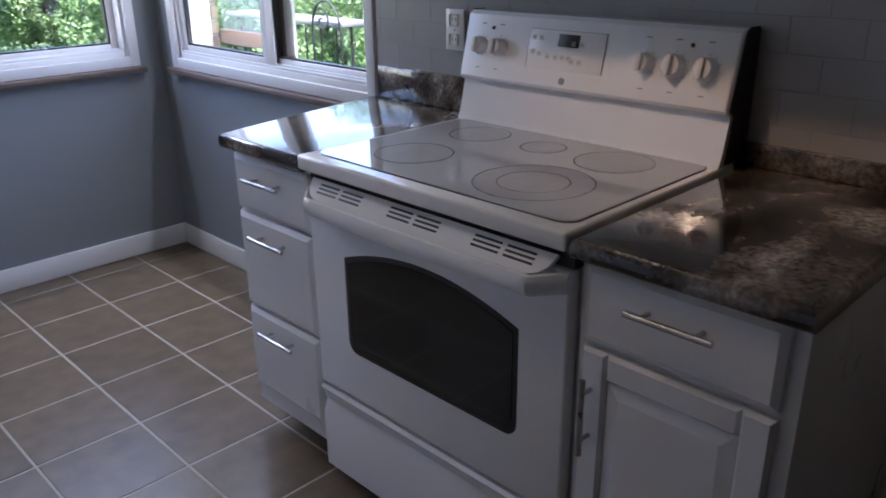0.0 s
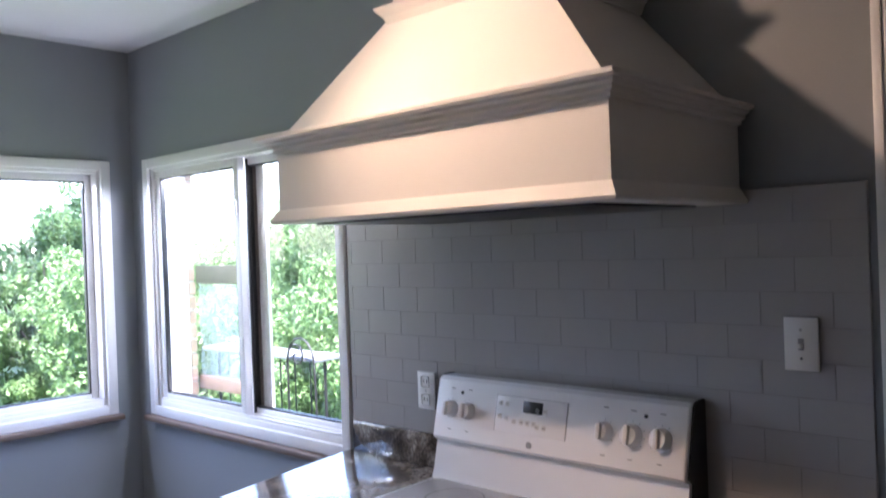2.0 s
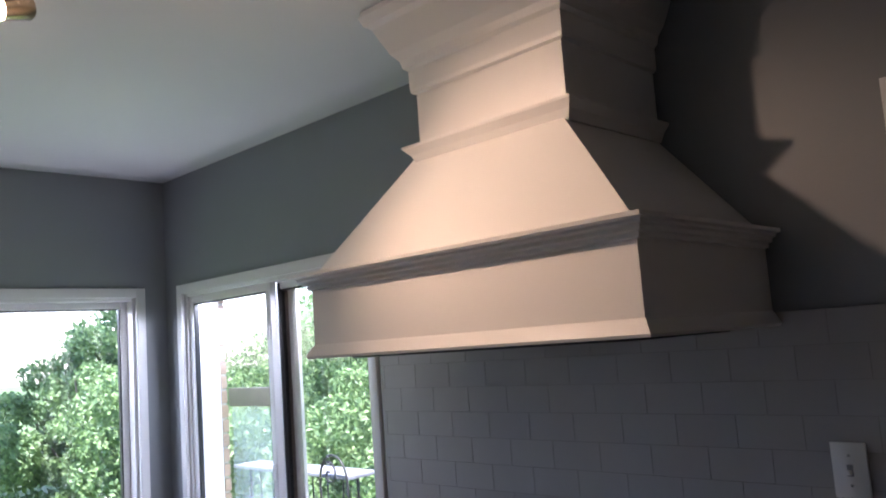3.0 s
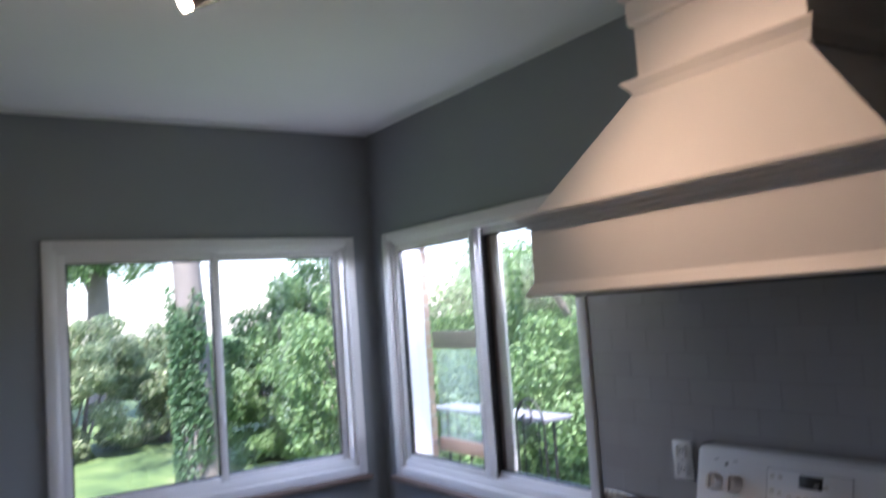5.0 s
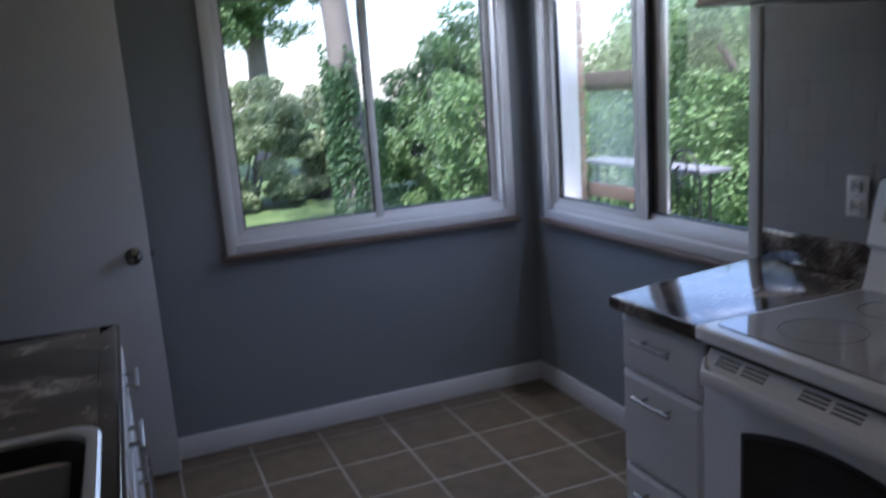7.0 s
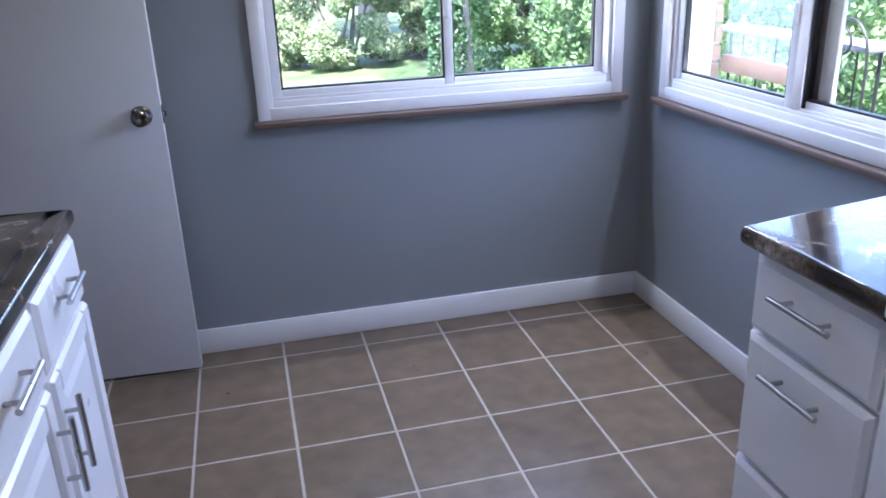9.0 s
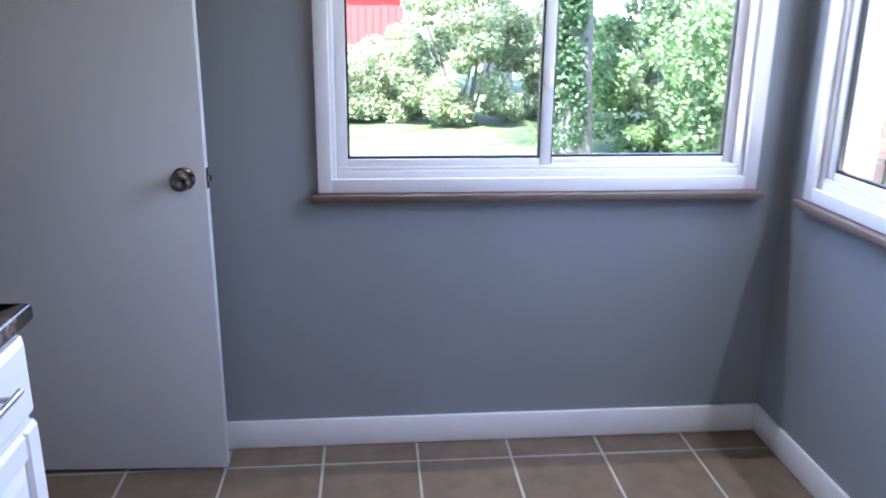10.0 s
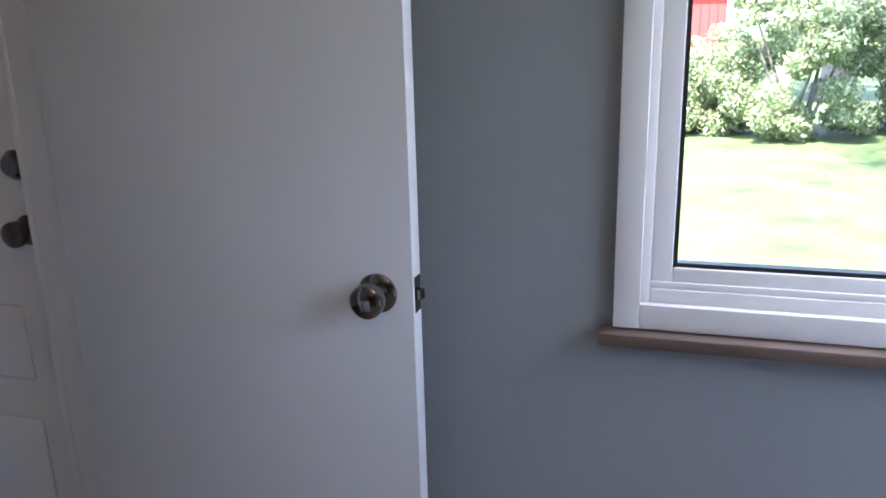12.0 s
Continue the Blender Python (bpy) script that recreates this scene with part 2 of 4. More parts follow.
M_BLACK = surface("black_plastic", (0.012, 0.012, 0.012), (0.02, 0.02, 0.02), 0.4, scale=20)
M_GREYPRINT = surface("grey_print", (0.25, 0.25, 0.27), (0.32, 0.32, 0.33), 0.4, scale=20)
M_KNOBRING = surface("knob_plastic", (0.62, 0.60, 0.57), (0.68, 0.66, 0.63), 0.3, scale=10)
M_STEEL = surface("brushed_steel", (0.40, 0.39, 0.38), (0.50, 0.49, 0.48), 0.3, 1.0, scale=60)
M_RIM = surface("satin_sink_steel", (0.70, 0.70, 0.71), (0.80, 0.80, 0.81), 0.42, 0.75, scale=40)
M_NICKEL = surface("satin_nickel", (0.19, 0.18, 0.172), (0.25, 0.24, 0.23), 0.16, 1.0, scale=40)
M_BRONZE = surface("aged_bronze", (0.12, 0.10, 0.085), (0.2, 0.17, 0.14), 0.35, 1.0, scale=40)
M_BRASS = surface("brushed_brass_nickel", (0.45, 0.34, 0.23), (0.55, 0.43, 0.30), 0.25, 1.0, scale=50)
M_SINK = surface("dark_sink_steel", (0.022, 0.022, 0.022), (0.04, 0.04, 0.04), 0.35, 0.3, scale=20)
M_PLATE = surface("ivory_plate", (0.76, 0.75, 0.73), (0.80, 0.79, 0.77), 0.3, scale=10)
M_PANE = glass("clear_glass")
M_HAZE = glass("dusty_storm_glass", haze=0.12)
M_BULB = glow("warm_bulb_lens", (1.0, 0.78, 0.52), 14.0)
M_GRASS = surface("lawn", (0.035, 0.078, 0.014), (0.125, 0.160, 0.052), 0.9, scale=1.6, detail=12, bump=0.6, bump_scale=30)


def lawn_mottle(m):
    """Bare, dry patches and clumps of darker grass in a lawn; tones also paint sun and shade."""
    t = m.node_tree
    b = t.nodes["Principled BSDF"]
    co = t.nodes.new("ShaderNodeTexCoord")
    n = t.nodes.new("ShaderNodeTexNoise")
    n.inputs["Scale"].default_value, n.inputs["Detail"].default_value, n.inputs["Roughness"].default_value = 1.3, 12.0, 0.80
    t.links.new(co.outputs["Object"], n.inputs["Vector"])
    cr = t.nodes.new("ShaderNodeValToRGB")
    e = cr.color_ramp.elements
    e[0].position, e[0].color = 0.36, (0.014, 0.034, 0.007, 1)
    e[1].position, e[1].color = 0.72, (0.165, 0.150, 0.092, 1)
    for p, c in ((0.46, (0.034, 0.070, 0.014, 1)), (0.58, (0.066, 0.106, 0.026, 1))):
        k = e.new(p)
        k.color = c
    t.links.new(n.outputs["Fac"], cr.inputs["Fac"])
    t.links.new(cr.outputs["Color"], b.inputs["Base Color"])


lawn_mottle(M_GRASS)
M_BARK = surface("grey_bark", (0.095, 0.083, 0.072), (0.21, 0.185, 0.16), 0.9, scale=10, bump=0.9, bump_scale=25)
M_LEAF = leafy("green_leaves", (0.055, 0.11, 0.042), (0.17, 0.27, 0.105))
M_LEAF_DARK = leafy("ivy_leaves", (0.03, 0.075, 0.03), (0.085, 0.16, 0.07))
M_LEAF_PALE = leafy("blossoming_leaves", (0.09, 0.15, 0.053), (0.36, 0.40, 0.25))
M_RED = surface("red_barn_boards", (0.42, 0.035, 0.03), (0.52, 0.06, 0.045), 0.7, scale=4)
M_ROOF = surface("grey_shingles", (0.2, 0.19, 0.18), (0.3, 0.29, 0.28), 0.9, scale=10)
M_BLUE = surface("blue_plastic", (0.03, 0.10, 0.42), (0.04, 0.13, 0.5), 0.4, scale=5)
M_SIDING = surface("white_siding", (0.72, 0.72, 0.71), (0.8, 0.8, 0.79), 0.5, scale=3)
M_RAWWOOD = surface("weathered_wood", (0.30, 0.19, 0.12), (0.42, 0.28, 0.19), 0.7, scale=14, bump=0.3, bump_scale=60)
M_BRICK = surface("tan_brick", (0.34, 0.22, 0.16), (0.45, 0.31, 0.23), 0.85, scale=18, bump=0.4, bump_scale=90, per_object=0.12)
M_STILE = surface("weathered_grey_stile", (0.36, 0.33, 0.29), (0.52, 0.49, 0.44), 0.7, scale=18, bump=0.3, bump_scale=70)
M_OLDWOOD = surface("dark_weathered_wood", (0.10, 0.08, 0.065), (0.18, 0.145, 0.115), 0.75, scale=16, bump=0.3, bump_scale=60)
M_ZONE = surface("burner_zone", (0.33, 0.315, 0.315), (0.42, 0.405, 0.41), 0.05, scale=22, rough_var=0.03)
M_RAILPLANK = surface("grey_rail_board", (0.10, 0.105, 0.12), (0.15, 0.155, 0.17), 0.7, scale=8)
M_IRON = surface("black_iron", (0.015, 0.015, 0.015), (0.03, 0.03, 0.03), 0.5, 0.6, scale=30)

# ---- walls, floor, ceiling ----
WA = (-1.482, -0.116, 0.874, 2.007)     # window in the end wall: x0, x1, z0, z1 of its frame
WB = (-1.495, -0.135, 0.868, 2.007)     # window in the range wall: y0, y1, z0, z1
ED = (-3.45, -2.645, 0.0, 2.06)         # back door's opening in the end wall
SD = (-3.95, -3.190, 0.0, 2.055)        # side doorway in the range wall: y0, y1
LD = (-0.830, 0.0, 0.0, 2.055)       # doorway in the left wall: y0, y1
T = 0.15

bm = cells(bmesh.new(), -3.75, T, -0.6, 2.72, [WA, ED], lambda b, u0, u1, v0, v1: box(b, u0, u1, 0, T, v0, v1))
wall_end = structure("wall_end", bm, M_WALL, "matte blue-grey painted wall with a slider window", "wall")
bm = cells(bmesh.new(), BACK - T, 0, -0.6, 2.72, [WB, SD], lambda b, u0, u1, v0, v1: box(b, 0, T, u0, u1, v0, v1))
wall_range = structure("wall_range", bm, M_WALL, "blue-grey painted wall behind the range", "wall")
bm = cells(bmesh.new(), BACK, 0, 0, CEIL, [LD], lambda b, u0, u1, v0, v1: box(b, LEFT - 0.12, LEFT, u0, u1, v0, v1))
wall_left = structure("wall_left", bm, M_WALL, "blue-grey painted wall with an open doorway", "wall")
structure("wall_back", box(bmesh.new(), -3.75, 0, BACK - T, BACK, 0, CEIL), M_WALL, "unseen blue-grey wall closing the room", "wall")
structure("wall_landing", box(bmesh.new(), -3.75, -3.63, BACK, 0, 0, CEIL), M_TRIM, "plain white wall of the back landing", "wall")
structure("wall_landing_south", box(bmesh.new(), -3.63, LEFT - 0.12, -1.5, -1.38, 0, CEIL), M_TRIM, "plain white wall of the back landing", "wall")
structure("wall_side_room", box(bmesh.new(), 0.9, 1.0, BACK, -2.6, 0, CEIL), M_WALL, "plain dark wall beyond the side doorway", "wall")
structure("wall_side_room_north", box(bmesh.new(), T, 0.9, -2.7, -2.6, 0, CEIL), M_WALL, "plain wall beyond the side doorway", "wall")
structure("wall_side_room_south", box(bmesh.new(), T, 0.9, BACK, BACK + 0.1, 0, CEIL), M_WALL, "plain wall beyond the side doorway", "wall")
structure("ceiling", box(bmesh.new(), -3.75, 0, BACK, 0, CEIL, CEIL + 0.2), M_CEIL, "flat white painted ceiling", "ceiling")
structure("ceiling_side_room", box(bmesh.new(), T, 1.0, BACK, -2.6, CEIL, CEIL + 0.2), M_CEIL, "flat white ceiling", "ceiling")
floor = structure("floor", box(bmesh.new(), -3.75, 0, BACK, 0, -0.2, FZ - 0.0030), M_GROUT, "tan ceramic tile floor with pale grout", "floor")
structure("floor_side_room", box(bmesh.new(), 0, 1.0, BACK, -2.6, -0.2, -0.002), M_RAWWOOD, "wooden floor beyond the side doorway", "floor")

# baseboards
def baseboard(name, x0, x1, y0, y1):
    b = box(bmesh.new(), x0, x1, y0, y1, FZ, FZ + 0.098, 0.004)
    structure(name, b, M_TRIM, "white painted baseboard along the floor", "baseboard", True)


baseboard("baseboard", -2.484, -0.014, -0.014, 0)
baseboard("baseboard", -0.014, 0, -1.62, 0)
baseboard("baseboard", -1.9, 0, BACK, BACK + 0.014)


# ---- windows ----
def slider_window(name, m, w, z0, z1, front, label, wide=0.0):
    """A white vinyl slider; u runs to the right as seen from inside, from 0 to w; n points into the room.
    front: which sash runs in the inner track, 0 the first, 1 the second."""
    def bx(b, u0, u1, n0, n1, v0, v1, bev=0.003):
        start = len(b.verts)
        box(b, u0, u1, n0, n1, v0, v1, bev)
        b.verts.ensure_lookup_table()
        bmesh.ops.transform(b, matrix=m, verts=b.verts[start:])
    win = thing(name, m @ Vector((w / 2, 0, z0)), label, "window", "", "structure")

    def ring(b, u0, u1, v0, v1, n0, n1, e, bev=0.003, bottom=None):
        eb = e if bottom is None else bottom
        bx(b, u0, u0 + e, n0, n1, v0, v1, bev)
        bx(b, u1 - e, u1, n0, n1, v0, v1, bev)
        bx(b, u0 + e, u1 - e, n0 + 0.0005, n1 - 0.0005, v1 - e, v1, bev)
        bx(b, u0 + e, u1 - e, n0 + 0.0005, n1 - 0.0005, v0, v0 + eb, bev)
    b = bmesh.new()
    ring(b, -0.004, w + 0.004, z0, z1 + 0.004, 0.002, 0.018, 0.042, 0.0012)
    part("casing", b, M_VINYL, win)
    b = bmesh.new()
    ring(b, 0.002, w - 0.002, z0 + 0.002, z1 - 0.002, -T - 0.01, -0.002, 0.050, bottom=0.062)
    fr = part("window_frame", b, M_VINYL, win)
    b = bmesh.new()
    bx(b, 0.05, w - 0.05, -0.052, -0.046, z0 + 0.06, z0 + 0.075, 0.001)
    bx(b, 0.05, w - 0.05, -0.012, -0.006, z0 + 0.06, z0 + 0.075, 0.001)
    part("track", b, M_VINYL, fr)
    mid = w * 0.5
    for i, (a, c) in enumerate(((0.052, mid + 0.028), (mid + 0.003, w - 0.052))):
        inner = i == front
        n0, n1 = (-0.045, -0.014) if inner else (-0.085, -0.054)
        b = bmesh.new()
        ring(b, a, c, z0 + 0.064, z1 - 0.052, n0, n1, 0.034 if inner else 0.030, 0.004)
        s = part("sash", b, M_VINYL, win)
        e = 0.034 if inner else 0.030
        b = bmesh.new()
        ring(b, a + e - 0.002, c - e + 0.002, z0 + 0.064 + e - 0.002, z1 - 0.052 - e + 0.002, n0 + 0.006, n1 - 0.005, 0.009, 0.0)
        part("gasket", b, M_BLACK, s)
        b = bmesh.new()
        bx(b, a + e, c - e, (n0 + n1) / 2 - 0.002, (n0 + n1) / 2 + 0.002, z0 + 0.064 + e, z1 - 0.052 - e, 0)
        p = part("pane", b, M_PANE, s, smooth=False)
        p.visible_shadow = False
        if not inner:
            b = bmesh.new()
            bx(b, a + 0.026, a + 0.036, n1 - 0.002, n1 + 0.006, z0 + 0.07, z1 - 0.058, 0.001)
            part("weatherstrip", b, M_BLACK, s)
            if wide:
                b = bmesh.new()
                bx(b, a + e + 0.001, a + e + wide - 0.056, n0 - 0.004, n0 + 0.010, z0 + 0.064 + e, z1 - 0.052 - e, 0.001)
                part("screen_edge", b, M_OLDWOOD, s, "dark edge of an insect screen")
                b = bmesh.new()
                bx(b, a + e + wide - 0.055, a + e + wide, n0 - 0.006, n0 + 0.010, z0 + 0.064 + e, z1 - 0.052 - e, 0.003)
                part("meeting_stile", b, M_STILE, s, "weathered grey-tan wooden stile")
        if inner:
            side = c - 0.017 if i == 0 else a + 0.017
            for h in (0.30, 0.78):
                b = bmesh.new()
                zz = z0 + (z1 - z0) * h
                bx(b, side - 0.008, side + 0.008, n1 - 0.001, n1 + 0.010, zz - 0.03, zz + 0.03, 0.004)
                part("latch", b, M_VINYL, s)
    return win


slider_window("window_1", Matrix.Translation((WA[0], 0, 0)) @ Matrix.Diagonal((1, -1, 1, 1)), WA[1] - WA[0], WA[2], WA[3], 0, "white vinyl two-pane slider window overlooking the garden")
mB = Matrix(((0, -1, 0, 0), (-1, 0, 0, WB[1]), (0, 0, 1, 0), (0, 0, 0, 1)))
slider_window("window_2", mB, WB[1] - WB[0], WB[2], WB[3], 0, "white vinyl two-pane slider window beside the range hood", 0.082)
structure("window_sill_1", box(bmesh.new(), WA[0] - 0.026, WA[1] + 0.022, -0.045, 0, WA[2] - 0.026, WA[2] - 0.002, 0.006), M_SILL, "thin taupe wooden window sill", "window sill", True)
structure("window_sill_2", box(bmesh.new(), -0.045, 0, WB[0] - 0.01, WB[1] + 0.024, WB[2] - 0.026, WB[2] - 0.002, 0.006), M_SILL, "thin taupe wooden window sill", "window sill", True)

# brick reveal and a wooden storm sash outside the second window
veneer = thing("brick_reveal", (0.20, -0.09, GROUND), "tan brick edge of the outer wall beside the window", "wall", "", "structure")
rb = random.Random(9)
for k in range(20):
    z = 0.86 + k * 0.0665
    w = 0.20 if k % 2 else 0.10
    part("brick", box(bmesh.new(), 0.163 + rb.uniform(-0.002, 0.002), 0.198, -0.182 + rb.uniform(-0.004, 0.004), -0.182 + w, z, z + 0.057, 0.004, 1), M_BRICK, veneer)
part("mortar", box(bmesh.new(), 0.165, 0.195, -0.172, 0.10, 0.30, 2.20), M_GROUT, veneer)
storm = thing("storm_window", (0.215, -0.4, 0.93), "old wooden storm window with dusty glass, half lowered", "storm window", "", "structure")
part("meeting_rail", box(bmesh.new(), 0.198, 0.232, -0.626, -0.184, 1.442, 1.525, 0.004), M_OLDWOOD, storm, "dark weathered wooden rail")
part("bottom_rail", box(bmesh.new(), 0.198, 0.232, -0.626, -0.184, 0.955, 1.015, 0.004), M_RAWWOOD, storm)
part("stile", box(bmesh.new(), 0.198, 0.232, -0.662, -0.626, 0.90, 2.05, 0.004), M_OLDWOOD, storm)
p = part("pane", box(bmesh.new(), 0.213, 0.217, -0.626, -0.184, 1.015, 1.442), M_HAZE, storm, smooth=False)
p.visible_shadow = False


# ---- doors ----
def knob(parent, at, m3, material, r=0.0285, name="door_knob"):
    """A round door knob whose axis is the z axis of m3."""
    m = Matrix.Translation(at) @ m3.to_4x4()
    b = lathe(bmesh.new(), ((0.033, 0), (0.033, 0.004), (0.026, 0.009), (0.012, 0.012), (0.011, 0.020), (0.016, 0.023), (r * 0.93, 0.031), (r, 0.042), (r * 0.95, 0.051), (r * 0.62, 0.058), (0.001, 0.059)), m, 24)
    return part(name, b, material, parent)


SOUTH = Vector((0, -1, 0)).to_track_quat("Z", "Y").to_matrix()
door = thing("door_1", (LEFT + 0.03, -0.08, 0.012), "open flush white door standing before the blue wall", "door", "", "structure")
dx0, dx1 = -2.481, -1.788
swing = Matrix.Translation((dx0, -0.073, 0)) @ Matrix.Rotation(radians(-2.4), 4, "Z") @ Matrix.Translation((-dx0, 0.073, 0))


def swung(b):
    bmesh.ops.transform(b, matrix=swing, verts=b.verts)
    return b


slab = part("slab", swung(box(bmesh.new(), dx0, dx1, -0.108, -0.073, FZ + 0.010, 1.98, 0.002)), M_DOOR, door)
knob(door, swing @ Vector((-1.849, -0.108, 0.946)), swing.to_3x3() @ SOUTH, M_NICKEL)
b = box(bmesh.new(), dx1 - 0.0015, dx1 + 0.001, -0.103, -0.078, 0.915, 0.975, 0.0)
part("latch_plate", swung(b), M_NICKEL, door)
b = prism(bmesh.new(), ((-0.008, 0), (0.008, 0), (0.008, 0.008), (-0.002, 0.012)), Matrix.Translation((dx1, -0.0905, 0.937)) @ Matrix.Rotation(radians(-90), 4, "Z"), 0.016)
part("latch_bolt", swung(b), M_NICKEL, door)
for z in (0.25, 1.02, 1.80):
    part("hinge", rod(bmesh.new(), (dx0 - 0.004, -0.066, z - 0.045), (dx0 - 0.004, -0.066, z + 0.045), 0.006), M_NICKEL, door)
# its frame in the left wall
b = bmesh.new()
box(b, LEFT, LEFT + 0.016, LD[0] - 0.06, LD[0], 0, 2.115, 0.003)
box(b, LEFT, LEFT + 0.0155, LD[0], LD[1] - 0.002, 2.055, 2.115, 0.003)
box(b, LEFT - 0.12, LEFT, LD[0], LD[0] + 0.018, 0, 2.055, 0.002)
box(b, ED[1] + 0.016, -2.486, -0.016, 0, 0, 2.055, 0.003)
structure("door_frame_1", b, M_TRIM, "white painted door casing", "door frame", True)

ext = thing("door_2", (-3.09, 0.075, 0.0), "closed white panelled back door with a deadbolt", "door", "", "structure")
b = box(bmesh.new(), ED[0] + 0.02, ED[1] - 0.02, 0.060, 0.104, 0.01, 2.04, 0.002)
part("slab", b, M_TRIM, ext)
ex0, ex1 = ED[0] + 0.02, ED[1] - 0.02
for u0, u1 in ((ex0 + 0.11, (ex0 + ex1) / 2 - 0.05), ((ex0 + ex1) / 2 + 0.05, ex1 - 0.11)):
    for v0, v1 in ((0.2, 0.50), (0.60, 0.78), (1.22, 1.88)):
        b = bmesh.new()
        box(b, u0, u1, 0.052, 0.0605, v0, v1, 0.006)
        part("raised_panel", b, M_TRIM, ext)
knob(ext, (-2.722, 0.060, 0.957), SOUTH, M_BRONZE)
b = lathe(bmesh.new(), ((0.032, 0), (0.032, 0.006), (0.024, 0.016), (0.022, 0.020), (0.001, 0.020)), Matrix.Translation((-2.728, 0.060, 1.098)) @ SOUTH.to_4x4())
part("deadbolt", b, M_NICKEL, ext)
b = bmesh.new()
box(b, ED[0] - 0.06, ED[0], -0.014, 0, 0, 2.12, 0.003)
box(b, ED[1], ED[1] + 0.015, -0.014, 0, 0, 2.12, 0.003)
box(b, ED[0], ED[0] + 0.018, 0, T, 0, 2.06, 0.002)
box(b, ED[1] - 0.018, ED[1], 0, T, 0, 2.06, 0.002)
box(b, ED[0] + 0.018, ED[1] - 0.018, 0, T, 2.042, 2.06, 0.002)
structure("door_frame_2", b, M_TRIM, "white painted frame of the back door", "door frame", True)

# side doorway: casing and a closed door
b = bmesh.new()
box(b, -0.018, 0, SD[1] + 0.004, SD[1] + 0.078, 0, 2.13, 0.003)
box(b, -0.024, -0.018, SD[1] + 0.060, SD[1] + 0.078, 0, 2.13, 0.002)
box(b, -0.022, -0.018, SD[1] + 0.010, SD[1] + 0.022, 0, 2.13, 0.002)
box(b, -0.018, 0, SD[0] - 0.078, SD[0] - 0.004, 0, 2.13, 0.003)
box(b, -0.0175, 0, SD[0] - 0.004, SD[1] + 0.004, 2.059, 2.13, 0.003)
box(b, 0, T, SD[1] - 0.016, SD[1], 0, 2.055, 0.002)
box(b, 0, T, SD[0], SD[0] + 0.016, 0, 2.055, 0.002)
structure("door_frame_3", b, M_TRIM, "white painted moulded door casing", "door frame", True)
sdoor = thing("door_3", (0.06, -3.57, 0.0), "closed white door beside the counter", "door", "", "structure")
part("slab", box(bmesh.new(), 0.04, 0.075, SD[0] + 0.018, SD[1] - 0.018, 0.01, 2.04, 0.002), M_DOOR, sdoor)

# ---- kitchen cabinets ----
def on_wall(side, front):
    """Local u (along the run), n (out of the cabinet's face), v (up) to the world. side +1: faces -x; -1: faces +x."""
    if side > 0:
        return Matrix(((0, -1, 0, front), (1, 0, 0, 0), (0, 0, 1, 0), (0, 0, 0, 1)))
    return Matrix(((0, 1, 0, front), (1, 0, 0, 0), (0, 0, 1, 0), (0, 0, 0, 1)))


def put_box(b, m, u0, u1, n0, n1, v0, v1, bev=0.0):
    start = len(b.verts)
    box(b, u0, u1, n0, n1, v0, v1, bev)
    b.verts.ensure_lookup_table()
    bmesh.ops.transform(b, matrix=m, verts=b.verts[start:])
    return b


def bar_pull(parent, m, u, v, length, upright, n=0.020):
    d = Vector((0, 0, 1)) if upright else Vector((1, 0, 0))
    c = Vector((u, n + 0.028, v))
    b = rod(bmesh.new(), m @ (c - d * length / 2), m @ (c + d * length / 2), 0.0058, 14)
    for s in (-1, 1):
        q = c + d * s * length * 0.31
        rod(b, m @ Vector((q.x, n - 0.001, q.z)), m @ q, 0.0045, 10)
    part("handle", b, M_STEEL, parent, "brushed steel bar handle")


def bevelled_front(b, m, u0, u1, v0, v1, n0, n1, e):
    """A front whose four edges slope down from n1 to n0."""
    p = [(u0, v0), (u1, v0), (u1, v1), (u0, v1)]
    q = [(u0 + e, v0 + e), (u1 - e, v0 + e), (u1 - e, v1 - e), (u0 + e, v1 - e)]
    mid = n0 + (n1 - n0) * 0.55
    rings = [[b.verts.new(m @ Vector((u, n, v))) for u, v in pts] for n, pts in ((n0, p), (mid, p), (n1, q))]
    for r, s in zip(rings, rings[1:]):
        for i in range(4):
            b.faces.new((r[i], r[(i + 1) % 4], s[(i + 1) % 4], s[i]))
    b.faces.new(rings[0])
    b.faces.new(rings[-1])
    return b


def drawer(cab, m, u0, u1, v0, v1, pull=True, length=0.155):
    d = part("drawer_front", bevelled_front(bmesh.new(), m, u0, u1, v0, v1, 0.001, 0.020, 0.012), M_CAB, cab, smooth=False)
    if pull:
        bar_pull(d, m, (u0 + u1) / 2, max((v0 + v1) / 2 + 0.006, v1 - 0.052), length, False)


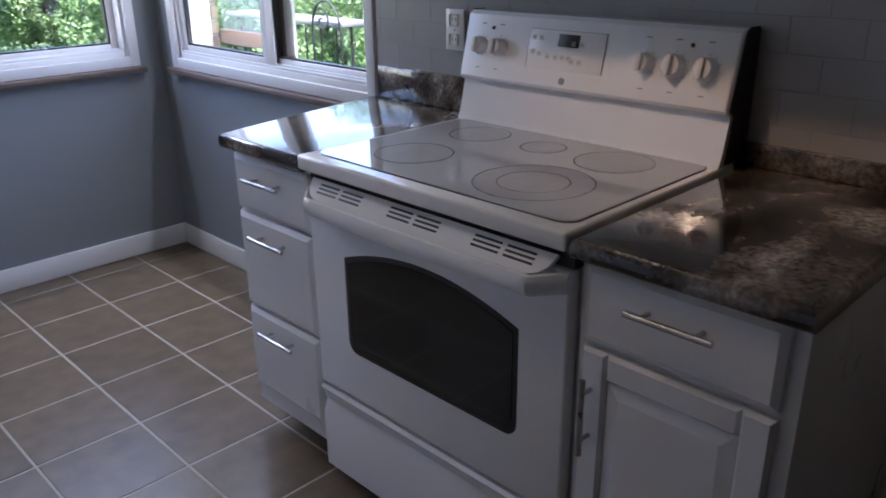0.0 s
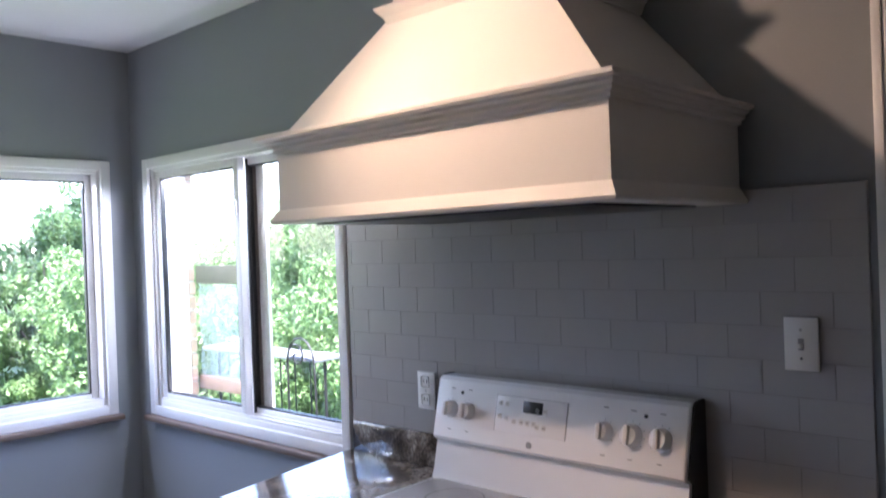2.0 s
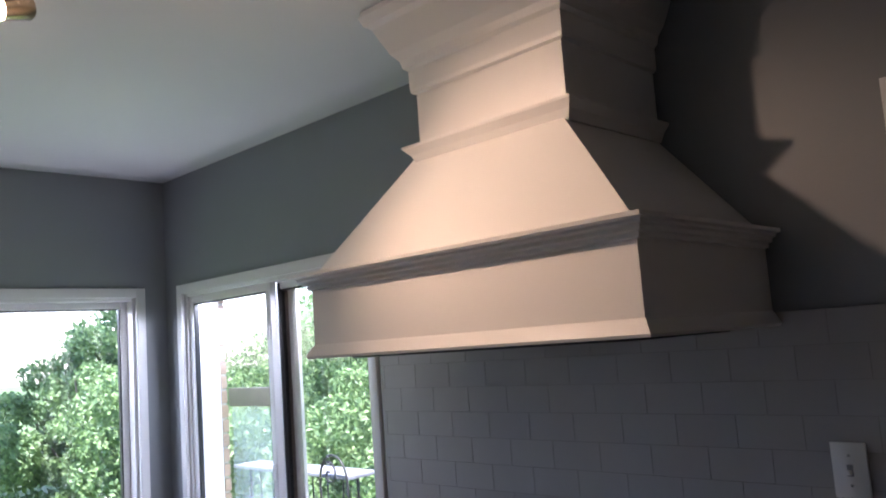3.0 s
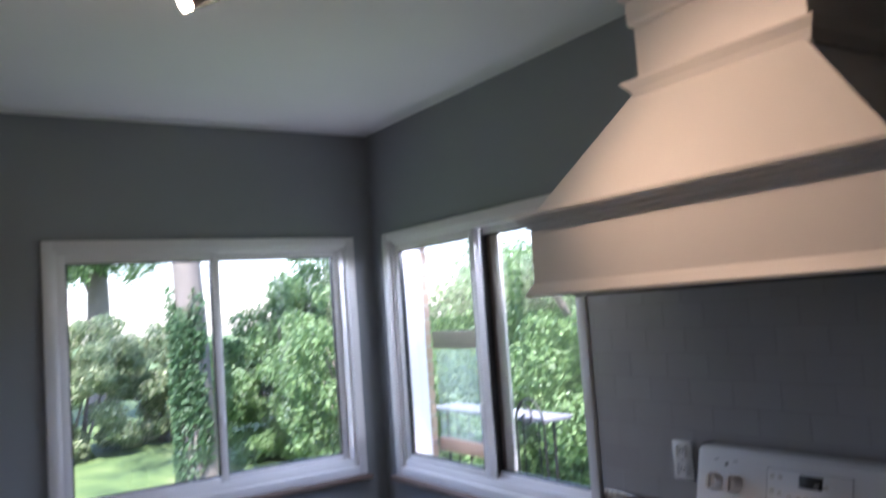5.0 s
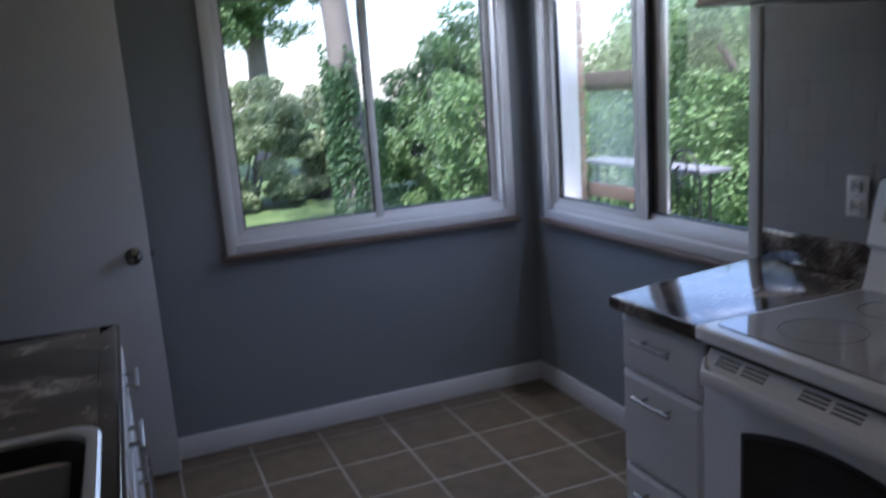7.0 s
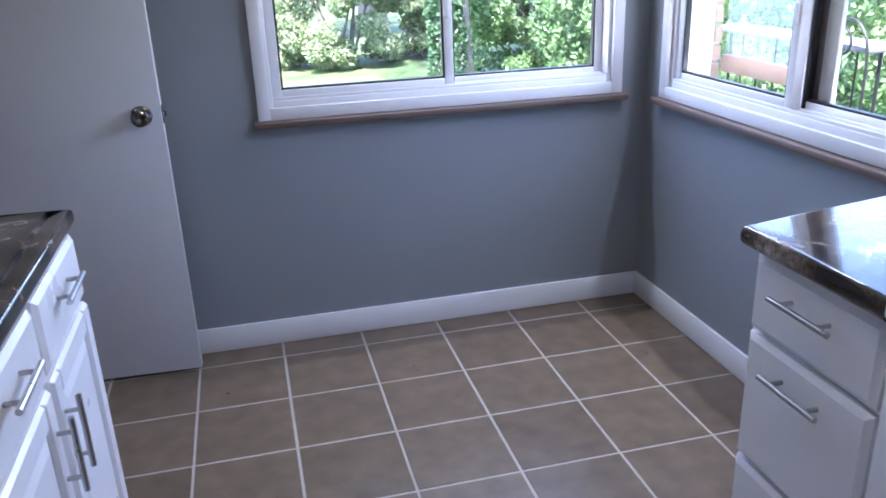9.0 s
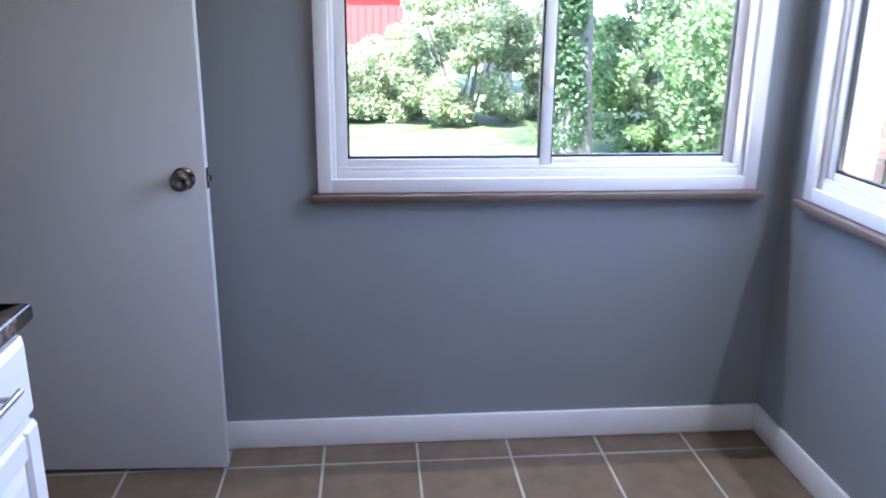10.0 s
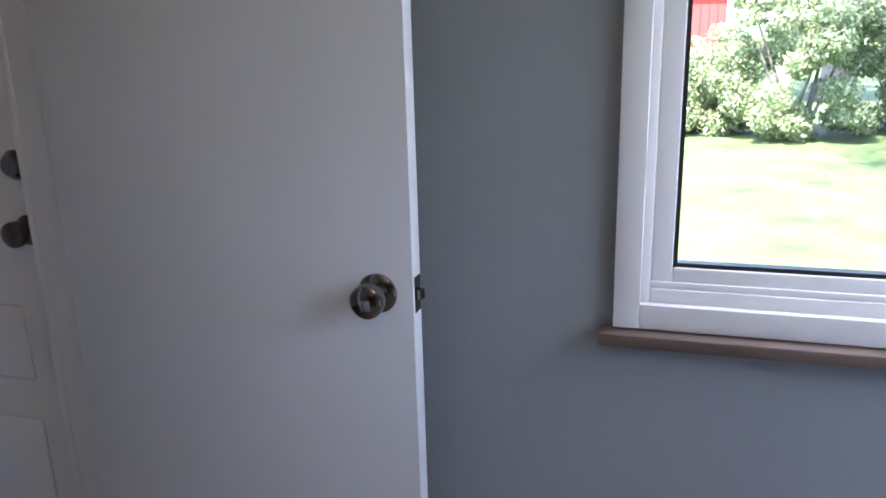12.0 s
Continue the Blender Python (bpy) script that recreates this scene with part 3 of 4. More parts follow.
def panel_door(cab, m, u0, u1, v0, v1, pull_side):
    """A frame of stiles and rails round a raised panel."""
    b = bmesh.new()
    e = 0.052
    put_box(b, m, u0 + 0.01, u1 - 0.01, 0.0005, 0.003, v0 + 0.01, v1 - 0.01)
    d = part("door", b, M_CAB, cab, smooth=False)
    for a0, a1 in ((u0, u0 + e), (u1 - e, u1)):
        part("stile", bevelled_front(bmesh.new(), m, a0, a1, v0, v1, 0.001, 0.020, 0.006), M_CAB, d, smooth=False)
    for a0, a1 in ((v0, v0 + e), (v1 - e, v1)):
        part("rail", bevelled_front(bmesh.new(), m, u0 + e, u1 - e, a0, a1, 0.001, 0.0195, 0.006), M_CAB, d, smooth=False)
    part("raised_panel", bevelled_front(bmesh.new(), m, u0 + e + 0.002, u1 - e - 0.002, v0 + e + 0.002, v1 - e - 0.002, 0.002, 0.017, 0.026), M_CAB, d, smooth=False)
    u = u0 + 0.026 if pull_side < 0 else u1 - 0.026
    bar_pull(d, m, u, v1 - 0.125, 0.155, True)


def carcass(name, m, u0, u1, depth, label):
    o = m @ Vector(((u0 + u1) / 2, -depth / 2, 0))
    cab = thing(name, o, label, "cabinet", "base cabinets")
    b = bmesh.new()
    put_box(b, m, u0 + 0.001, u1 - 0.001, -depth, 0, 0.10, 0.872, 0.001)
    part("body", b, M_CAB, cab)
    b = bmesh.new()
    put_box(b, m, u0 + 0.002, u1 - 0.002, -depth, -0.075, FZ, 0.0995, 0)
    part("toe_kick", b, M_CAB, cab)
    return cab


FX = -0.612                              # face of the cabinets on the range wall
RY0, RY1 = -2.742, -1.972                # the range between its neighbours
mR = on_wall(1, FX)
D = -FX - 0.016
cab = carcass("drawer_cabinet", mR, RY1 + 0.004, -1.618, D, "white three-drawer base cabinet with steel bar handles")
for v0, v1 in ((0.712, 0.860), (0.428, 0.700), (0.165, 0.416)):
    drawer(cab, mR, RY1 + 0.016, -1.630, v0, v1)
cab = carcass("base_cabinet", mR, -3.138, RY0 - 0.004, D, "white base cabinet with a drawer over a panelled door")
drawer(cab, mR, -3.112, RY0 - 0.022, 0.722, 0.866)
panel_door(cab, mR, -3.112, RY0 - 0.022, 0.125, 0.708, 1)


def worktop(name, x0, x1, y0, y1, label, round_x, holes=()):
    top = thing(name, ((x0 + x1) / 2, (y0 + y1) / 2, 0.874), label, "worktop")
    b = bmesh.new()
    cells(b, x0, x1, y0, y1, list(holes), lambda q, u0, u1, v0, v1: box(q, u0, u1, v0, v1, 0.874, 0.914))
    bmesh.ops.remove_doubles(b, verts=b.verts, dist=0.0001)
    # round the exposed edges
    es = [e for e in b.edges if all(abs(v.co.x - round_x) < 1e-4 for v in e.verts) and abs(e.verts[0].co.z - e.verts[1].co.z) < 1e-4]
    ends = [e for e in b.edges if all(v.co.z > 0.913 for v in e.verts) and (all(abs(v.co.y - y0) < 1e-4 for v in e.verts) or all(abs(v.co.y - y1) < 1e-4 for v in e.verts))]
    bmesh.ops.bevel(b, geom=list(set(es + ends)), offset=0.013, segments=4, profile=0.5, affect="EDGES")
    part("slab", b, M_GRANITE, top)
    return top


top = thing("worktop", (-0.34, -1.78, 0.874), "dark mottled stone-look worktop beside the range", "worktop")
b = prism(bmesh.new(), ((-0.655, RY1 + 0.003), (-0.016, RY1 + 0.003), (-0.016, -1.522), (-0.050, -1.520), (-0.050, -1.500), (-0.655, -1.612)), Matrix.Translation((0, 0, 0.874)), 0.040)
es = [e for e in b.edges if abs(e.verts[0].co.z - e.verts[1].co.z) < 1e-5 and (all(v.co.x < -0.654 for v in e.verts) or (all(v.co.y > -1.613 for v in e.verts) and min(v.co.x for v in e.verts) < -0.6))]
bmesh.ops.bevel(b, geom=es, offset=0.013, segments=4, profile=0.5, affect="EDGES")
part("slab", b, M_GRANITE, top)
part("upstand", box(bmesh.new(), -0.034, -0.013, RY1 + 0.003, -1.53, 0.9145, 1.012, 0.005), M_GRANITE, top)
top = worktop("worktop", -0.655, -0.026, -3.150, RY0 - 0.003, "dark brown mottled stone-look worktop with a low upstand", -0.655)
part("upstand", box(bmesh.new(), -0.034, -0.013, -3.104, RY0 - 0.003, 0.9145, 0.965, 0.005), M_GRANITE, top)

# left run with the sink
LX = -1.938
mL = on_wall(-1, LX)
SINK = (-2.46, -1.968, -2.65, -1.830)
DL = LX - LEFT - 0.004
cab = carcass("base_cabinet", mL, -1.452, -1.055, DL, "white base cabinet with a drawer over a panelled door")
drawer(cab, mL, -1.440, -1.067, 0.722, 0.866)
panel_door(cab, mL, -1.440, -1.067, 0.125, 0.708, -1)
cab = carcass("base_cabinet", mL, -1.850, -1.454, DL, "white base cabinet with a drawer over a panelled door")
drawer(cab, mL, -1.838, -1.466, 0.722, 0.866)
panel_door(cab, mL, -1.838, -1.466, 0.125, 0.708, 1)
cab = thing("sink_cabinet", (-2.24, -2.25, 0), "white sink base cabinet with two panelled doors", "cabinet", "base cabinets")
part("face_frame", put_box(bmesh.new(), mL, -2.65, -1.852, -0.018, 0, 0.10, 0.872, 0.001), M_CAB, cab)
part("side_panel", put_box(bmesh.new(), mL, -2.65, -2.634, -DL, -0.018, 0.10, 0.872), M_CAB, cab)
part("side_panel", put_box(bmesh.new(), mL, -1.868, -1.852, -DL, -0.018, 0.10, 0.872), M_CAB, cab)
b = bmesh.new()
put_box(b, mL, -2.65, -1.852, -DL, -0.075, FZ, 0.0995)
part("toe_kick", b, M_CAB, cab)
drawer(cab, mL, -2.24, -1.866, 0.722, 0.866, False)
drawer(cab, mL, -2.636, -2.262, 0.722, 0.866, False)
panel_door(cab, mL, -2.24, -1.866, 0.125, 0.708, -1)
panel_door(cab, mL, -2.636, -2.262, 0.125, 0.708, 1)
cab = carcass("base_cabinet", mL, -3.20, -2.652, DL, "white base cabinet with a drawer over a panelled door")
drawer(cab, mL, -3.186, -2.668, 0.722, 0.866)
panel_door(cab, mL, -3.186, -2.668, 0.125, 0.708, -1)
worktop("worktop", LEFT + 0.003, -1.918, -3.215, -1.028, "brown mottled stone-look worktop around the sink", -1.918, [SINK])

sink = thing("sink", (-2.2, -2.25, 0.915), "drop-in sink with a bright steel rim and dark bowl", "sink")
sx0, sx1, sy0, sy1 = SINK


def rounded(x0, x1, y0, y1, r, n=6):
    pts = []
    for cx, cy, a0 in ((x1 - r, y1 - r, 0), (x0 + r, y1 - r, 90), (x0 + r, y0 + r, 180), (x1 - r, y0 + r, 270)):
        pts += [(cx + r * math.cos(radians(a0 + 90 * i / n)), cy + r * math.sin(radians(a0 + 90 * i / n))) for i in range(n + 1)]
    return pts


def loops(levels, close):
    """A skin over rounded rectangles: (inset, corner radius, z)."""
    b = bmesh.new()
    rings = [[b.verts.new((x, y, z)) for x, y in rounded(sx0 + e, sx1 - e, sy0 + e, sy1 - e, r)] for e, r, z in levels]
    for p, q in zip(rings, rings[1:]):
        for k in range(len(p)):
            b.faces.new((p[k], p[(k + 1) % len(p)], q[(k + 1) % len(q)], q[k]))
    if close:
        b.faces.new(rings[-1])
    return b


part("rim", loops(((-0.014, 0.050, 0.9142), (-0.013, 0.050, 0.920), (-0.008, 0.050, 0.924), (0.006, 0.055, 0.924), (0.012, 0.060, 0.921), (0.014, 0.060, 0.912)), False), M_RIM, sink)
part("bowl", loops(((0.014, 0.060, 0.9125), (0.020, 0.065, 0.900), (0.030, 0.075, 0.75), (0.060, 0.090, 0.72), (0.12, 0.090, 0.715)), True), M_SINK, sink)
part("drain", lathe(bmesh.new(), ((0.045, 0), (0.045, 0.003), (0.030, 0.002), (0.001, 0.001)), Matrix.Translation(((sx0 + sx1) / 2, (sy0 + sy1) / 2, 0.7152)), 24), M_RIM, sink)

# ---- the range ----
CY = (RY0 + RY1) / 2
rng = thing("electric_range", (-0.34, CY, 0), "white freestanding electric range with a smooth glass cooktop", "stove")
RF = -0.640                              # face of the oven door
part("body", box(bmesh.new(), -0.60, -0.03, RY0 + 0.002, RY1 - 0.002, 0.03, 0.885, 0.003), M_ENAMEL, rng)
for x in (-0.55, -0.08):
    for y in (RY0 + 0.05, RY1 - 0.05):
        part("foot", rod(bmesh.new(), (x, y, FZ), (x, y, 0.031), 0.018), M_BLACK, rng)
part("gap_strip", box(bmesh.new(), RF + 0.012, -0.5995, RY0 + 0.004, RY1 - 0.004, 0.845, 0.882), M_BLACK, rng)
# cooktop: enamel surround and glass
cook = part("cooktop", box(bmesh.new(), -0.662, -0.055, RY0, RY1, 0.886, 0.922, 0.008, 3), M_ENAMEL, rng)
part("glass_edge", prism(bmesh.new(), rounded(-0.6255, -0.1215, RY0 + 0.0185, RY1 - 0.0185, 0.034), Matrix.Translation((0, 0, 0.9212)), 0.0022), M_MARK, cook, "thin dark outline")
part("glass_top", prism(bmesh.new(), rounded(-0.622, -0.125, RY0 + 0.022, RY1 - 0.022, 0.032), Matrix.Translation((0, 0, 0.9215)), 0.0030), M_CERAMIC, cook)


def ring_mark(at, r0, r1, name="burner_ring", material=M_MARK):
    b = bmesh.new()
    n = 48
    a = [b.verts.new((at[0] + r0 * math.cos(2 * math.pi * i / n), at[1] + r0 * math.sin(2 * math.pi * i / n), at[2])) for i in range(n)]
    c = [b.verts.new((at[0] + r1 * math.cos(2 * math.pi * i / n), at[1] + r1 * math.sin(2 * math.pi * i / n), at[2])) for i in range(n)]
    for i in range(n):
        b.faces.new((a[i], a[(i + 1) % n], c[(i + 1) % n], c[i]))
    part(name, b, material, cook)


for x, y, r in ((-0.475, RY1 - 0.200, 0.092), (-0.235, RY1 - 0.185, 0.078), (-0.47, RY0 + 0.225, 0.125), (-0.235, RY0 + 0.19, 0.088), (-0.235, CY, 0.055)):
    ring_mark((x, y, 0.9250), r - 0.0022, r)
    ring_mark((x, y, 0.92475), 0.002, r - 0.004, "burner_zone", M_ZONE)
ring_mark((-0.47, RY0 + 0.225, 0.9250), 0.073, 0.0745)
# oven door: bowed plate with an arched window
door_o = part("oven_door", box(bmesh.new(), RF, RF + 0.035, RY0 + 0.004, RY1 - 0.004, 0.318, 0.842, 0.006, 3), M_ENAMEL, rng)
w0, w1, zb, zs, za = RY0 + 0.114, RY1 - 0.132, 0.452, 0.696, 0.746


def arch(y0, y1, z0, zside, ztop, n=20, r=0.03):
    pts = []
    for c, (sy, sz), a0 in (((y0 + r, z0 + r), (0, 0), 180), ((y1 - r, z0 + r), (0, 0), 270)):
        for i in range(5):
            a = radians(a0 + 90 * i / 4)
            pts.append((c[0] + r * math.cos(a), c[1] + r * math.sin(a)))
    for i in range(n + 1):
        s = i / n
        y = y1 + (y0 - y1) * s
        pts.append((y, zside + (ztop - zside) * (1 - (2 * s - 1) ** 2)))
    return pts


mW = Matrix(((0, 0, -1, RF + 0.001), (1, 0, 0, 0), (0, 1, 0, 0), (0, 0, 0, 1)))
part("window_surround", prism(bmesh.new(), arch(w0, w1, zb, zs, za), mW, 0.0022), M_BLACK, door_o)
part("oven_window", prism(bmesh.new(), arch(w0 + 0.012, w1 - 0.012, zb + 0.012, zs - 0.010, za - 0.012), mW, 0.0042), M_DARKGLASS, door_o)
# handle: one bowed white bar across the door's top with vents behind
b = bmesh.new()
N = 28
ringsh = []
for i in range(N + 1):
    s = i / N
    y = RY0 + 0.006 + (RY1 - RY0 - 0.012) * s
    k = min(1, min(s, 1 - s) / 0.07)
    k = k * k * (3 - 2 * k)
    out = RF + 0.006 - 0.048 * k - 0.006 * (1 - (2 * s - 1) ** 2)
    zc = 0.822 - 0.006 * k
    ringsh.append([b.verts.new((out + 0.015 * math.cos(2 * math.pi * j / 12) * 0.8, y, zc + 0.021 * math.sin(2 * math.pi * j / 12))) for j in range(12)])
for p, q in zip(ringsh, ringsh[1:]):
    for j in range(12):
        b.faces.new((p[j], p[(j + 1) % 12], q[(j + 1) % 12], q[j]))
b.faces.new(ringsh[0])
b.faces.new(ringsh[-1])
part("oven_handle", b, M_ENAMEL, door_o)
b = bmesh.new()
sl = Matrix(((0, 0.684, -0.729, RF - 0.036), (1, 0, 0, 0), (0, 0.729, 0.684, 0.830), (0, 0, 0, 1)))
prism(b, ((RY0 + 0.085, 0), (RY1 - 0.085, 0), (RY1 - 0.055, 0.010), (RY1 - 0.038, 0.026), (RY1 - 0.030, 0.054), (RY0 + 0.030, 0.054), (RY0 + 0.038, 0.026), (RY0 + 0.055, 0.010)), sl, -0.008)
vp = part("vent_panel", b, M_ENAMEL, door_o)
for g in (-0.240, 0.0, 0.240):
    for h in (-0.040, 0.040):
        for r in range(3):
            v = 0.020 + r * 0.0100
            b = box(bmesh.new(), CY + g + h - 0.034, CY + g + h + 0.034, v, v + 0.0048, -0.004, 0.0006)
            bmesh.ops.transform(b, matrix=sl, verts=b.verts)
            part("vent_slot", b, M_BLACK, vp)
# storage drawer
b = bmesh.new()
prof = ((RF + 0.034, 0.055), (RF + 0.006, 0.055), (RF, 0.062), (RF, 0.225), (RF + 0.012, 0.262), (RF + 0.004, 0.285), (RF - 0.004, 0.300), (RF + 0.002, 0.309), (RF + 0.034, 0.309))
L = [b.verts.new((x, RY0 + 0.005, z)) for x, z in prof]
R = [b.verts.new((x, RY1 - 0.005, z)) for x, z in prof]
for i in range(len(L)):
    j = (i + 1) % len(L)
    b.faces.new((L[i], L[j], R[j], R[i]))
b.faces.new(L)
b.faces.new(R)
part("storage_drawer", b, M_ENAMEL, rng)
# backguard
bg = bmesh.new()
prof = ((-0.030, 0.9225), (-0.128, 0.9225), (-0.118, 0.945), (-0.098, 1.030), (-0.116, 1.034), (-0.120, 1.042), (-0.082, 1.196), (-0.070, 1.205), (-0.030, 1.205))
y0, y1 = RY0 + 0.004, RY1 - 0.004
L = [bg.verts.new((x, y0, z)) for x, z in prof]
R = [bg.verts.new((x, y1, z)) for x, z in prof]
for i in range(len(L)):
    j = (i + 1) % len(L)
    bg.faces.new((L[i], L[j], R[j], R[i]))
bg.faces.new(L)
bg.faces.new(R)
bmesh.ops.bevel(bg, geom=[e for e in bg.edges if abs(e.verts[0].co.y - e.verts[1].co.y) < 1e-5 and min(v.co.z for v in e.verts) > 1.0], offset=0.006, segments=3, profile=0.5, affect="EDGES")
guard = part("backguard", bg, M_ENAMEL, rng)
cap_outline = ((-0.004, 0.926), (-0.104, 0.926), (-0.088, 1.026), (-0.108, 1.040), (-0.072, 1.196), (-0.060, 1.2065), (-0.020, 1.2065), (-0.006, 1.196))
for y in (y0 - 0.0005, y1 + 0.0035):
    part("end_cap", prism(bmesh.new(), cap_outline, Matrix(((1, 0, 0, 0), (0, 0, -1, y), (0, 1, 0, 0), (0, 0, 0, 1))), 0.003), M_BLACK, guard, "black end cap")
# control face: local u along +y, v up the slope, n out of it
fa, fb = Vector((-0.120, 0, 1.042)), Vector((-0.082, 0, 1.196))
vv = (fb - fa).normalized()
nn = Vector((-vv.z, 0, vv.x))
FLEN = (fb - fa).length


def face_m(y, s):
    """A frame on the control face: z out of it, y up it."""
    o = fa + vv * (FLEN * s) + Vector((0, y, 0))
    xx = vv.cross(nn)
    return Matrix(((xx.x, vv.x, nn.x, o.x), (xx.y, vv.y, nn.y, o.y), (xx.z, vv.z, nn.z, o.z), (0, 0, 0, 1)))


def plate(y, s, w, h, t, material, name, parent, bev=0.0, label=""):
    b = box(bmesh.new(), -w / 2, w / 2, -h / 2, h / 2, -0.001, t, bev)
    bmesh.ops.transform(b, matrix=face_m(y, s), verts=b.verts)
    return part(name, b, material, parent, label)


for dy, s, r in ((0.320, 0.50, 0.022), (0.258, 0.50, 0.022), (-0.170, 0.50, 0.022), (-0.243, 0.50, 0.026), (-0.318, 0.50, 0.025)):
    m = face_m(CY + dy, s)
    b = lathe(bmesh.new(), ((r * 1.06, -0.001), (r * 1.06, 0.004), (r * 0.94, 0.008), (r * 0.88, 0.021), (r * 0.80, 0.024), (0.001, 0.024)), m, 24)
    k = part("control_knob", b, M_ENAMEL, guard)
    b = box(bmesh.new(), -0.0055, 0.0055, -r * 0.86, r * 0.86, 0.02, 0.034, 0.003)
    bmesh.ops.transform(b, matrix=m, verts=b.verts)
    part("knob_grip", b, M_KNOBRING, k)
    for t in range(9):
        a = radians(-130 + t * 32.5 + 90)
        b = box(bmesh.new(), -0.0006, 0.0006, -0.002, 0.002, -0.0008, 0.0006)
        bmesh.ops.transform(b, matrix=m @ Matrix.Translation((math.cos(a) * r * 1.27, math.sin(a) * r * 1.27, 0)) @ Matrix.Rotation(a - math.pi / 2, 4, "Z"), verts=b.verts)
        part("tick_mark", b, M_GREYPRINT, guard)
    plate(CY + dy, 0.86, 0.014, 0.003, 0.0006, M_GREYPRINT, "printed_line", guard)
    plate(CY + dy, 0.15, 0.012, 0.0025, 0.0006, M_GREYPRINT, "printed_line", guard)
for dy in (0.286, -0.276):
    m = face_m(CY + dy, 0.80)
    part("indicator_lamp", lathe(bmesh.new(), ((0.0048, -0.001), (0.0048, 0.002), (0.001, 0.003)), m, 14), M_BLACK, guard)
cp = plate(CY + 0.05, 0.55, 0.224, 0.094, 0.0014, M_ENAMEL, "keypad", guard, 0.0006)
for a in ((-0.112, 0, 0.0012, 0.094), (0.112, 0, 0.0012, 0.094)):
    plate(CY + 0.05 + a[0], 0.55, a[2], a[3], 0.0019, M_GREYPRINT, "keypad_edge", cp)
plate(CY + 0.05, 0.55 + 0.295, 0.224, 0.0012, 0.0019, M_GREYPRINT, "keypad_edge", cp)
plate(CY + 0.043, 0.70, 0.062, 0.030, 0.0024, M_BLACK, "clock_display", cp, 0.0008, "black clock display")
for dy, s in ((0.098, .72), (0.076, .72), (-0.022, .66), (-0.046, .66), (0.098, .50), (0.076, .48), (0.050, .44), (0.026, .44), (0.006, .44), (-0.014, .44), (-0.046, .40), (-0.024, .40)):
    plate(CY + 0.05 + dy, s, 0.013, 0.013, 0.0024, M_KNOBRING, "key", cp, 0.0008)
    plate(CY + 0.05 + dy, s + 0.002, 0.008, 0.002, 0.0029, M_GREYPRINT, "key_print", cp)
part("badge", lathe(bmesh.new(), ((0.0085, -0.001), (0.0085, 0.0018), (0.001, 0.0020)), face_m(CY + 0.045, 0.10), 20), M_GREYPRINT, guard)

# ---- the hood ----
HY = -2.368
hood = thing("range_hood", (-0.28, HY, 1.648), "large cream-painted wooden range hood with stepped mouldings", "range hood")


def shell(b, levels, HY=HY):
    """Four-sided rings open at the wall: (half width, front x, z)."""
    rs = [[b.verts.new(c) for c in ((-0.012, HY - h, z), (x, HY - h, z), (x, HY + h, z), (-0.012, HY + h, z))] for h, x, z in levels]
    for r, s in zip(rs, rs[1:]):
        for i in range(4):
            b.faces.new((r[i], r[(i + 1) % 4], s[(i + 1) % 4], s[i]))
    b.faces.new(rs[0])
    b.faces.new(rs[-1])
    return b


part("apron", shell(bmesh.new(), ((0.470, -0.560, 1.652), (0.470, -0.560, 1.842))), M_HOOD, hood, smooth=False)
part("bottom_lip", shell(bmesh.new(), ((0.484, -0.574, 1.646), (0.488, -0.578, 1.652), (0.474, -0.564, 1.676), (0.4705, -0.5605, 1.680))), M_HOOD, hood, smooth=False)
part("waist_moulding", shell(bmesh.new(), ((0.472, -0.562, 1.818), (0.479, -0.569, 1.820), (0.479, -0.569, 1.828), (0.488, -0.579, 1.831), (0.488, -0.579, 1.839), (0.497, -0.591, 1.843), (0.497, -0.591, 1.848), (0.508, -0.610, 1.851), (0.508, -0.611, 1.859), (0.468, -0.560, 1.8595))), M_HOOD, hood, smooth=False)
part("sloped_canopy", shell(bmesh.new(), ((0.462, -0.552, 1.8598), (0.228, -0.400, 2.128))), M_HOOD, hood, smooth=False)
part("chimney", shell(bmesh.new(), ((0.224, -0.400, 2.1285), (0.224, -0.400, CEIL - 0.001)), HY - 0.020), M_HOOD, hood, smooth=False)
part("neck_moulding", shell(bmesh.new(), ((0.232, -0.403, 2.112), (0.236, -0.408, 2.120), (0.242, -0.414, 2.134), (0.256, -0.430, 2.150), (0.258, -0.432, 2.156), (0.225, -0.401, 2.157)), HY - 0.016), M_HOOD, hood, smooth=False)
part("frieze", shell(bmesh.new(), ((0.226, -0.402, 2.290), (0.234, -0.410, 2.294), (0.236, -0.412, 2.304), (0.236, -0.412, 2.36), (0.226, -0.402, 2.361)), HY - 0.020), M_HOOD, hood, smooth=False)
part("crown_moulding", shell(bmesh.new(), ((0.237, -0.413, 2.352), (0.246, -0.422, 2.360), (0.250, -0.426, 2.378), (0.268, -0.442, 2.400), (0.286, -0.460, 2.440), (0.298, -0.472, 2.468), (0.312, -0.486, 2.478), (0.322, -0.496, 2.500), (0.316, -0.490, CEIL - 0.002)), HY - 0.020), M_HOOD, hood, smooth=False)
part("filter", box(bmesh.new(), -0.50, -0.08, HY - 0.40, HY + 0.40, 1.640, 1.650, 0.002), M_SINK, hood)

